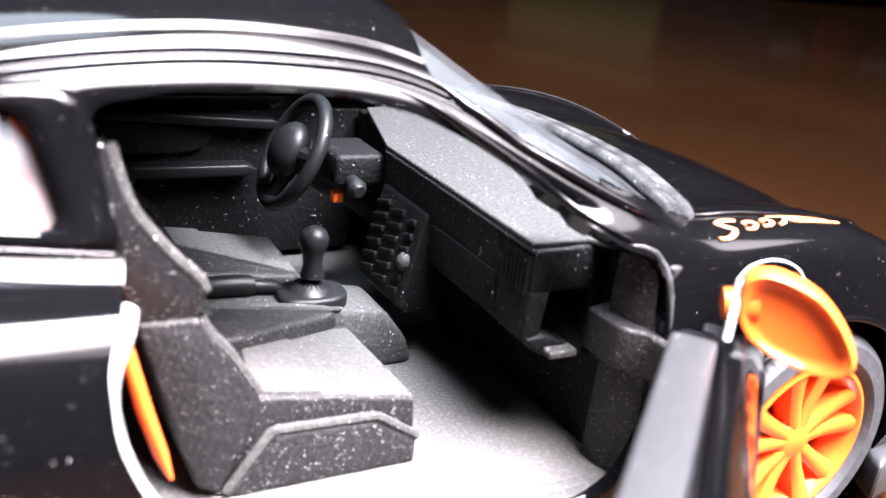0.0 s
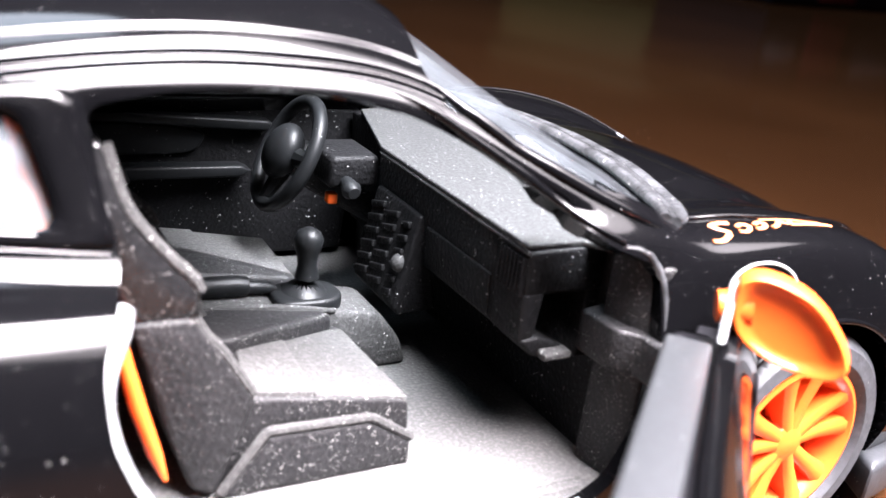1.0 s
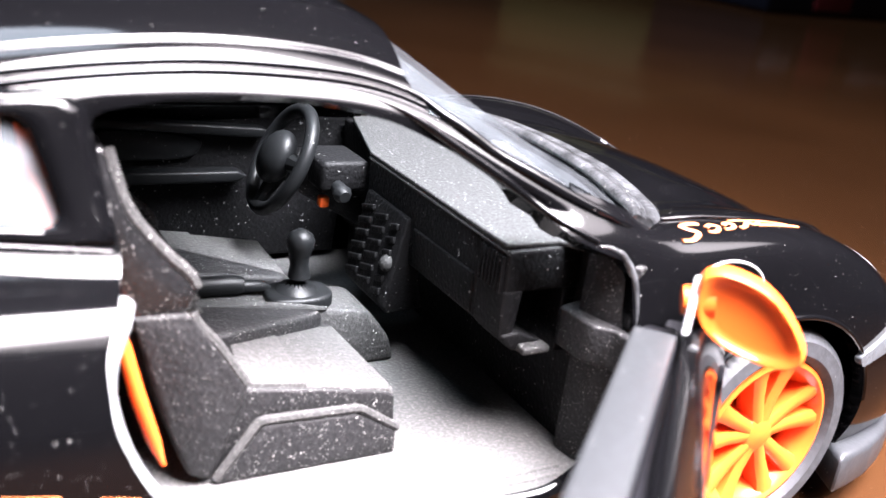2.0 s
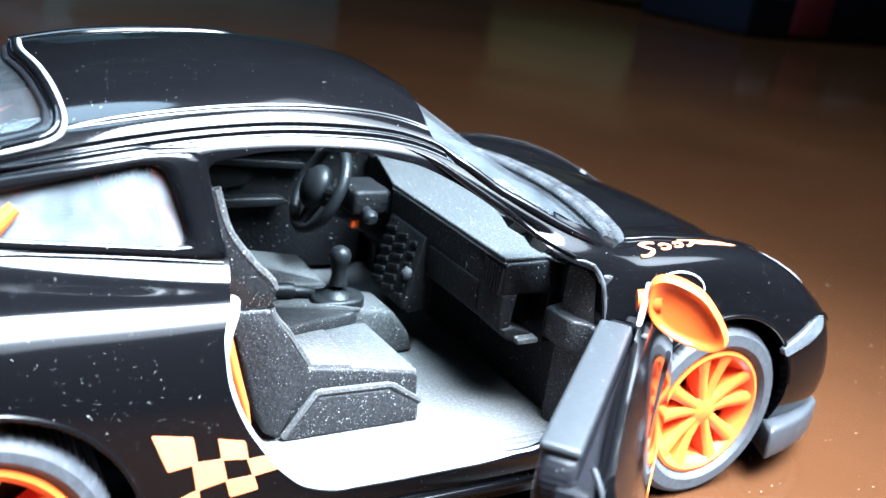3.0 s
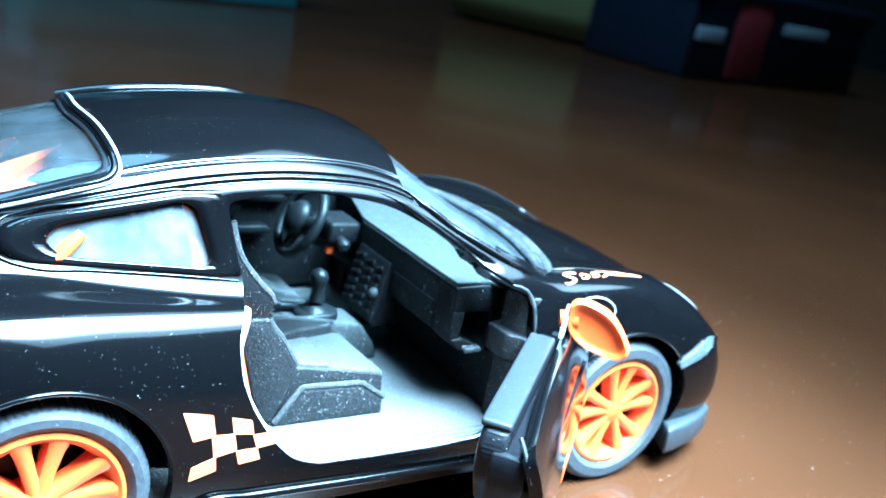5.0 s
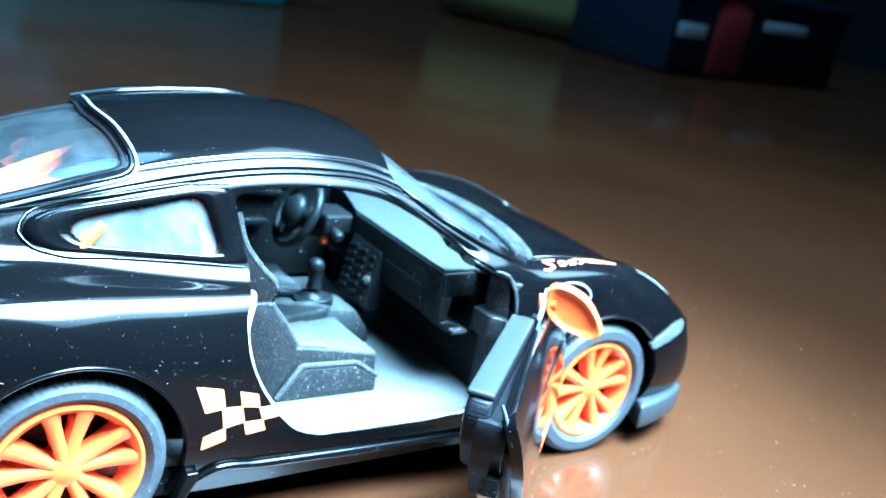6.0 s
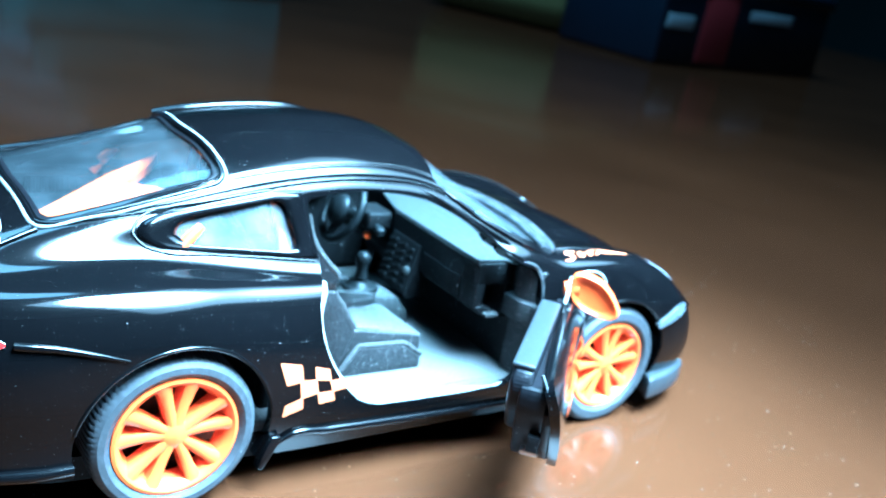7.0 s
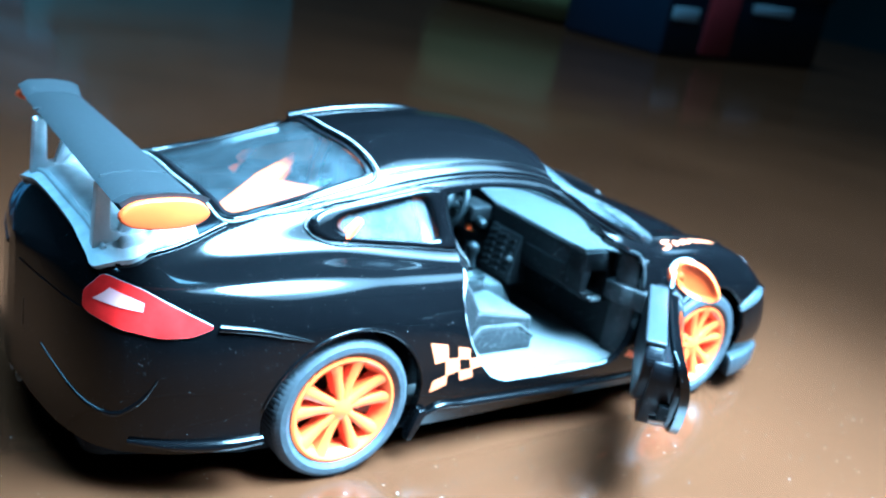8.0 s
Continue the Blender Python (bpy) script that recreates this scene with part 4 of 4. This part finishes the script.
add_tube(bm, [(8.6, 7.6, 20.9), (8.5, 6.2, 20.8), (8.4, 5.0, 20.6), (8.4, 4.4, 20.5)], [0.55, 0.6, 0.85, 0.5], 10)
part("column_stalk", bm, SATIN, column)
# Added orange block that gives the glimpse of orange below the column.
bm = bmesh.new()
add_box(bm, 7.4, 8.3, 7.2, 8.1, 18.6, 19.6, 0.2)
part("column_orange_spot", bm, ORANGE, column, "small orange block added below the column")

# roll cage behind the seats
bm = bmesh.new()
hoop = [(-17.2, -17.6, 9), (-17.4, -17.6, 20), (-18, -15, 28), (-18.4, -12, 32.6), (-18.5, -8, 34.8), (-18.5, 0, 35.6), (-18.5, 8, 34.8), (-18.4, 12, 32.6), (-18, 15, 28), (-17.4, 17.6, 20), (-17.2, 17.6, 9)]
add_tube(bm, hoop, 0.85, 10)
for sd in (-1, 1):
    add_tube(bm, [(-28.6, sd * 15.6, 29.9), (-30.0, sd * 15.9, 28.6), (-31.5, sd * 16.2, 26.6)], [0.5, 0.7, 0.8], 10)
    add_tube(bm, [(-14.9, sd * 17.3, 22.0), (-14.4, sd * 17.5, 20.2), (-13.6, sd * 17.5, 17.0), (-12.6, sd * 17.5, 13.8), (-12.0, sd * 17.4, 12.0)], [0.15, 0.4, 0.45, 0.4, 0.15], 10)
part("roll_cage", bm, ORANGE, car, "orange plastic roll cage")
bm = bmesh.new()
fork = [(-43.4, -6.2, 28.8), (-38, -0.6, 29.2), (-33.0, 4.2, 29.8), (-25.3, 8.9, 31.2), (-27.6, 4.8, 31.0), (-31.8, 0.8, 29.8), (-25.0, -3.0, 29.6), (-25.8, -4.6, 29.5), (-33.1, -6.8, 29.0), (-41.0, -8.9, 28.8), (-43.8, -9.0, 28.7)]
over, under = [bm.verts.new(p) for p in fork], [bm.verts.new((x, y, z - 1.2)) for x, y, z in fork]
bm.faces.new(over)
bm.faces.new(under[::-1])
for k in range(len(fork)):
    bm.faces.new((over[k], under[k], under[k - 1], over[k - 1]))
part("rear_brace", bm, ORANGE, car, "orange forked brace under the rear window")

# ---- open door ----
SWING = 41.5
door = patch("door", round_poly([(x + (0.25 if x < 0 else -0.25), min(z, 23.9)) for x, z in DOOR[1:-1]], 1.2), PAINT, car, "side", -1, lift=0.0, thick=1.1, step=1.0, label="black door standing open")
# the hinge carries the door outwards and a little forwards as it opens
door.matrix_basis = Matrix.Translation((-4.72 * MM, -19.6 * MM, 0)) @ Matrix.Rotation(radians(SWING), 4, "Z")


def door_part(name, bm, mat, label=""):
    return part(name, bm, mat, door, label)


bm = bmesh.new()
add_prism(bm, round_poly([(-15.7, 20.6), (-15.6, 19), (-14.3, 16), (-12.0, 12.8), (-9.8, 10.6), (-7.0, 9.7), (11, 9.4), (13.5, 11), (14.5, 15), (14.5, 21.6), (-15.4, 21.6)], 0.8), -22.4, -19.2, bevel=0.3)
add_prism(bm, round_poly([(-14.2, 23.2), (-15.4, 21.4), (-14.8, 18.6), (-11.6, 14.6), (-7.8, 12.6), (10, 12.2), (12.5, 15), (12.5, 21.6), (7.0, 23.2)], 0.8), -20.4, -17.9, bevel=0.6)
add_prism(bm, round_poly([(-15.6, 19.4), (-15.4, 18), (-14.2, 15.8), (-12.0, 12.9), (-9.8, 10.7), (-7.0, 9.8), (11, 9.5), (13.5, 11), (14.5, 15), (14.5, 19.4)], 0.8), -23.5, -22.2, bevel=0.3)
panel = door_part("inner_panel", bm, BLACK, "matt black door inner panel")
bm = bmesh.new()
add_box(bm, -14.4, 6.9, -20.3, -17.7, 22.9, 23.6, 0.3)
door_part("door_ledge", bm, LEDGE, "grey satin door top ledge")
bm = bmesh.new()
add_prism(bm, [(-15.75, -22.2), (-15.75, -20.9), (-13.6, -20.9), (-13.6, -22.2)], 0, 0.4, "z", bevel=0.05)
bmesh.ops.transform(bm, matrix=Matrix.Translation((0.4, -0.2, 14.2)) @ Matrix.Diagonal((1, 1, 4.5, 1)), verts=bm.verts)
door_part("latch_slot", bm, DARK)
bm = bmesh.new()
add_tube(bm, [(-13.4, -22.4, 13.3), (-12.9, -20.6, 12.9)], 0.5, 10)
door_part("latch_pin", bm, CHROME, "silver latch pin")
bm = bmesh.new()
add_prism(bm, [(7.4, 23.4), (11.2, 23.2), (10.5, 24.6), (9.7, 26.5)], -20.9, -20.4, bevel=0.15)
door_part("mirror_sail", bm, PALE_EDGE, "pale grey mirror sail")
bm = bmesh.new()
mir = smooth_poly([(-20.7, 25.2), (-20.9, 26.8), (-22.2, 27.3), (-24.6, 26.7), (-26.3, 25.3), (-27.5, 23.4), (-27.2, 22.3), (-25.6, 22.0), (-23.0, 22.5), (-21.3, 23.6)], 4)
cen = np.mean(mir, 0)
rings = []
for sx, k in ((12.0, 0.66), (11.2, 0.88), (10.0, 1.0), (9.1, 0.98), (8.8, 0.92), (8.82, 0.85), (9.1, 0.74), (9.2, 0.6)):
    rings.append([bm.verts.new((sx, cen[0] + (p[0] - cen[0]) * k, cen[1] + (p[1] - cen[1]) * k)) for p in mir])
for a, b in zip(rings, rings[1:]):
    for i in range(len(mir)):
        bm.faces.new((a[i], a[(i + 1) % len(mir)], b[(i + 1) % len(mir)], b[i]))
bm.faces.new(rings[0])
bm.faces.new(rings[-1])
add_tube(bm, [(9.6, -20.0, 24.7), (9.8, -20.8, 24.8), (10.0, -21.8, 24.9)], [0.9, 1.0, 1.1], 12)
door_part("wing_mirror", bm, ORANGE, "orange teardrop wing mirror")
# the orange wheel's reflection at the foot of the door's outside, laid on as colour
patch("door_wheel_reflection", [(2.0, 10.9), (12.0, 10.8), (12.0, 12.6), (2.0, 12.7)], ORANGE_MARK, door, "side", -1, lift=0.05, thick=0.1, step=1.5)

bead("door_edge", [(-14.8, 23.6), (-15.7, 22.2), (-15.6, 19), (-14.3, 16), (-12.0, 12.9), (-9.8, 10.7), (-7.2, 9.6)], 0.2, LEDGE, door, "side", -1, lift=-0.8, label="pale scuffed door edge")

# hinge arm from the body to the door
bm = bmesh.new()
add_prism(bm, round_poly([(15.4, -17.4), (17.8, -16.8), (18.7, -22.5), (18.0, -25.8), (16.8, -25.6), (16.8, -22.0), (15.6, -20.8)], 0.4), 16.6, 19.6, "z", bevel=0.3)
part("hinge_arm", bm, SEAT, car, "black grained plastic hinge arm")

# ---- rear wing ----
bm = bmesh.new()
plane = [(-60.4, 34.6), (-59.2, 35.3), (-56, 35.6), (-53.2, 35.4), (-51.9, 34.9), (-53.2, 34.3), (-56, 34.0), (-59.4, 34.1)]
add_prism(bm, plane, -22.6, 22.6, ends=[(-51.8 + (x + 51.8) * 0.82, z + 0.5) for x, z in plane])
wing = part("rear_wing", bm, WING, car, "black rear wing with orange end caps")
for sd in (-1, 1):
    oval = smooth_poly([(-60.8, 34.2), (-59.4, 35.6), (-56, 36.0), (-53.0, 35.7), (-51.7, 34.4), (-53.0, 33.2), (-56, 32.8), (-59.4, 33.1)], 4)
    bm = bmesh.new()
    root = plane if sd < 0 else [(-51.8 + (x + 51.8) * 0.83, z + 0.5) for x, z in plane]
    add_prism(bm, root, sd * 20.0, sd * 23.3, ends=[(-56 + (x + 56) * 1.08, z + (0.9 if z > 34.5 else 0.0)) for x, z in root])
    part("wing_tip", bm, WING, wing)
    bm = bmesh.new()
    add_prism(bm, oval if sd < 0 else [(-51.8 + (x + 51.8) * 0.84, 34.7 + (z - 34.2) * 0.6) for x, z in oval], sd * 23.0, sd * 24, bevel=0.3)
    part("end_cap", bm, ORANGE, wing, "orange wing end cap")
    bm = bmesh.new()
    add_tube(bm, [(-59.6, sd * 13.6, 35.2), (-57.5, sd * 13.5, 35.55), (-54.5, sd * 13.5, 35.55), (-52.6, sd * 13.4, 35.35)], 0.12, 8)
    part("wing_seam", bm, LEDGE, wing)
    bm = bmesh.new()
    add_prism(bm, round_poly([(-59.8, 27.2), (-59.7, 34.4), (-58.3, 34.5), (-58.0, 29.0), (-56.4, 28.6), (-54.5, 31.0), (-52.6, 31.0), (-50.4, 29.2), (-50.2, 27.4), (-56.6, 25.4), (-59.8, 26.0)], 0.4), sd * 12.0, sd * 13.4, bevel=0.2)
    add_prism(bm, round_poly([(-57.2, 28.2), (-55.4, 28.2), (-53.8, 34.4), (-55.4, 34.5)], 0.3), sd * 12.2, sd * 13.2, bevel=0.2)
    part("wing_strut", bm, LIT_PALE, wing, "wing strut, the light on it put in as white")
base = patch("spoiler_base", round_poly([(-60.2, -15.4), (-56.5, -16.6), (-48.4, -13.4), (-48.4, 13.4), (-56.5, 16.6), (-60.2, 15.4)], 1.0), LIT_PALE, wing, "top", lift=0.7, thick=0.9, step=1.2, label="spoiler base on the rear lid, coloured white for the light on it")
for sd in (-1, 1):
    bm = bmesh.new()
    add_prism(bm, round_poly([(-57.6, 26.6), (-57.2, 28.4), (-54.6, 28.8), (-53.4, 30.6), (-51.6, 30.8), (-49.2, 29.6), (-48.6, 28.0), (-51, 27.0)], 0.4), sd * 13.4, sd * 15.0, bevel=0.3)
    part("strut_foot", bm, LIT_PALE, wing)
bead("base_ridge", [(-58.6, -14.0), (-58.9, 0), (-58.6, 14.0)], (0.3, 0.45, 0.3), LIT_PALE, wing, "top", lift=0.75)

# ---- lamps and prints ----
LAMP = [(-61.2, 21.6), (-61.0, 23.6), (-59.4, 25.4), (-56, 24.4), (-53, 23.0), (-49.6, 21.4), (-52, 20.4), (-55, 20.1), (-58.5, 20.6)]
for sd in (-1, 1):
    bead("lamp_rim", round_poly(LAMP, 0.6), 0.1, PALE_EDGE, car, "side", sd, lift=0.12, closed=True)
    patch("lamp_strip", [(-60.4, 23.0), (-59.0, 24.3), (-56.2, 23.3), (-56.4, 22.5), (-58.4, 22.7)], CLEAR_PINK, car, "side", sd, lift=0.34, thick=0.3, step=0.7)
    patch("tail_lamp", round_poly(LAMP, 0.6), RED, car, "side", sd, lift=0.25, thick=0.6, step=0.7, label="red tail lamp")
checks = [[(-21.5, 16.7), (-18.8, 16.1), (-18.4, 14.1), (-20.4, 13.9)], [(-16.9, 15.6), (-15.0, 15.1), (-14.7, 13.7), (-16.6, 14.0)], [(-18.7, 14.1), (-16.6, 14.0), (-16.2, 12.3), (-18.3, 11.9)],
          [(-14.7, 13.6), (-13.2, 13.6), (-12.4, 12.4), (-14.2, 12.2)], [(-16.2, 12.2), (-14.2, 12.2), (-13.8, 11.0), (-15.8, 10.8)], [(-20.3, 11.2), (-18.2, 11.9), (-18.0, 10.5), (-20.4, 9.8)]]
for c in checks:
    mid = np.mean(np.array(c), 0)
    patch("check_print", round_poly([tuple(mid + (np.array(p) - mid) * 1.05) for p in c], 0.14), PALE_PRINT, body, "side", -1, lift=0.05, thick=0.1, step=0.9)

patch("sill_print", [(15.6, 9.9), (17.8, 9.2), (18.2, 9.9), (16.4, 10.8)], ORANGE_MARK, body, "side", -1, lift=0.05, thick=0.1, step=0.9)

# a script-like flourish printed beside the bonnet seam, drawn as plain strokes
def stroke(pts, r):
    bm = bmesh.new()
    add_tube(bm, skin_line(spread_out(pts, 0.3), "top", lift=0.02), r, 8, flat=0.35)
    finish("print_stroke", bm, PALE_PRINT, body)


stroke([(22.2, -21.0), (23.2, -21.0), (24.1, -20.4), (23.4, -20.0), (23.1, -19.7), (23.8, -19.4), (24.8, -19.5)], 0.24)
stroke([(25.1, -20.4), (25.8, -20.5), (26.4, -20.0), (25.8, -19.7), (25.2, -20.0)], 0.2)
stroke([(26.8, -20.3), (27.5, -20.3), (28.1, -19.9), (27.5, -19.6), (27.0, -19.9)], 0.2)
stroke([(28.4, -20.3), (29.1, -20.1), (29.7, -19.6), (30.3, -19.9), (30.9, -19.6)], 0.2)
stroke([(30.5, -20.0), (32.6, -19.9), (34.0, -19.8), (35.4, -19.6)], 0.2)
stroke([(28.0, -19.3), (30.6, -19.3), (33.0, -19.5), (34.2, -19.5)], 0.12)

# ---- table and room ----
bm = bmesh.new()
add_box(bm, -700, 1200, -500, 1000, -30, 0, 3)
table = finish("table", bm, TABLE)
tagged(table, "glossy brown varnished wooden table with dust specks", "table")
for lx in (-620, 1120):
    for ly in (-420, 920):
        bm = bmesh.new()
        add_box(bm, lx - 30, lx + 30, ly - 30, ly + 30, -740, -30, 3)
        part("leg", bm, TABLE, table)


def slab(name, x0, x1, y0, y1, z0, z1, mat):
    bm = bmesh.new()
    add_box(bm, x0, x1, y0, y1, z0, z1)
    ob = finish(name, bm, mat)
    tagged(ob, kind="structure")
    return ob


slab("floor", -2500, 3000, -2200, 2600, -760, -740, FLOOR)
slab("ceiling", -2500, 3000, -2200, 2600, 1760, 1800, WALL)
slab("wall_north", -2500, 3000, 2600, 2640, -760, 1800, WALL)
slab("wall_south", -2500, 3000, -2240, -2200, -760, 1800, WALL)
slab("wall_east", 3000, 3040, -2200, 2600, -760, 1800, WALL)
slab("wall_west", -2540, -2500, -2200, 2600, -760, 1800, WALL)

OLIVE = material("olive_card", (0.14, 0.125, 0.036), 0.7, mottle=0.2, mottle_scale=12)
TEAL = material("teal_cloth", (0.13, 0.29, 0.31), 0.8, mottle=0.3, mottle_scale=20)
NAVY = material("navy_plastic", (0.007, 0.01, 0.022), 0.4, mottle=0.3, mottle_scale=15)
WHITE = material("white_plastic", (0.6, 0.65, 0.7), 0.4, mottle=0.1, mottle_scale=15)
PALE_BLUE = material("pale_blue_cloth", (0.35, 0.5, 0.75), 0.8, mottle=0.3, mottle_scale=40)
MAROON = material("maroon_card", (0.30, 0.03, 0.04), 0.6, mottle=0.2, mottle_scale=15)


def far_box(name, x, y, z, sx, sy, sz, turn, mat, label, category, bevel=3.0):
    bm = bmesh.new()
    add_box(bm, -sx / 2, sx / 2, -sy / 2, sy / 2, 0, sz, bevel)
    ob = finish(name, bm, mat)
    ob.matrix_basis = pose(x * MM, y * MM, z * MM, 0, 0, turn)
    tagged(ob, label, category)
    return ob


box = far_box("storage_box", 570, 604, 0, 260, 160, 90, 20, OLIVE, "olive cardboard box with a lid on the far table", "box", 22)
bm = bmesh.new()
add_box(bm, -134, 134, -84, 84, 84, 112, 14)
part("lid", bm, OLIVE, box)


def book(x, y, z, sx, sy, sz, turn):
    """A closed book: a cloth cover with its pages between the boards."""
    ob = new("book")
    for z0, z1 in ((0, 3), (sz - 3, sz)):
        bm = bmesh.new()
        add_box(bm, -sx / 2, sx / 2, -sy / 2, sy / 2, z0, z1, 1.0)
        part("cover_board", bm, TEAL, ob)
    bm = bmesh.new()
    add_prism(bm, [(-sy / 2 - 3, 1.0), (-sy / 2 - 3, sz - 1.0), (-sy / 2, sz), (-sy / 2 + 1, sz), (-sy / 2 + 1, 0), (-sy / 2, 0)], -sx / 2, sx / 2, "x")
    part("spine", bm, TEAL, ob)
    bm = bmesh.new()
    add_box(bm, -sx / 2 + 4, sx / 2 - 4, -sy / 2 + 1, sy / 2 - 4, 3, sz - 3, 0.5)
    part("pages", bm, WHITE, ob)
    ob.matrix_basis = pose(x * MM, y * MM, z * MM, 0, 0, turn)
    tagged(ob, "teal cloth-bound book in a stack on the far table", "book", group="stack of books")


for k in range(4):
    book(120 + 4 * k, 540 - 3 * k, 30 * k, 190 - 8 * k, 120 - 4 * k, 30, 14 + 5 * k)
far_box("pencil_case", -75, 350, 0, 100, 50, 36, -10, PALE_BLUE, "pale blue cloth pencil case lying on the table", "case", 14)
carton = far_box("toy_carton", 564, 430, 0, 212, 100, 64, 3, NAVY, "dark navy carton with white labels on the far table", "carton")
bm = bmesh.new()
add_box(bm, -108, 108, -52, 52, 56, 66, 2)
part("lid", bm, NAVY, carton)
bm = bmesh.new()
add_box(bm, -60, -22, -51.0, 51.0, 4, 56, 0.4)
part("sleeve_band", bm, MAROON, carton, "dark red paper band")
for x0, x1, z0, z1 in ((-100, -70, 27, 37), (-4, 52, 39, 47)):
    bm = bmesh.new()
    add_box(bm, x0, x1, -50.8, -49.5, z0, z1, 0.3)
    part("paper_label", bm, WHITE, carton, "blank white paper label")
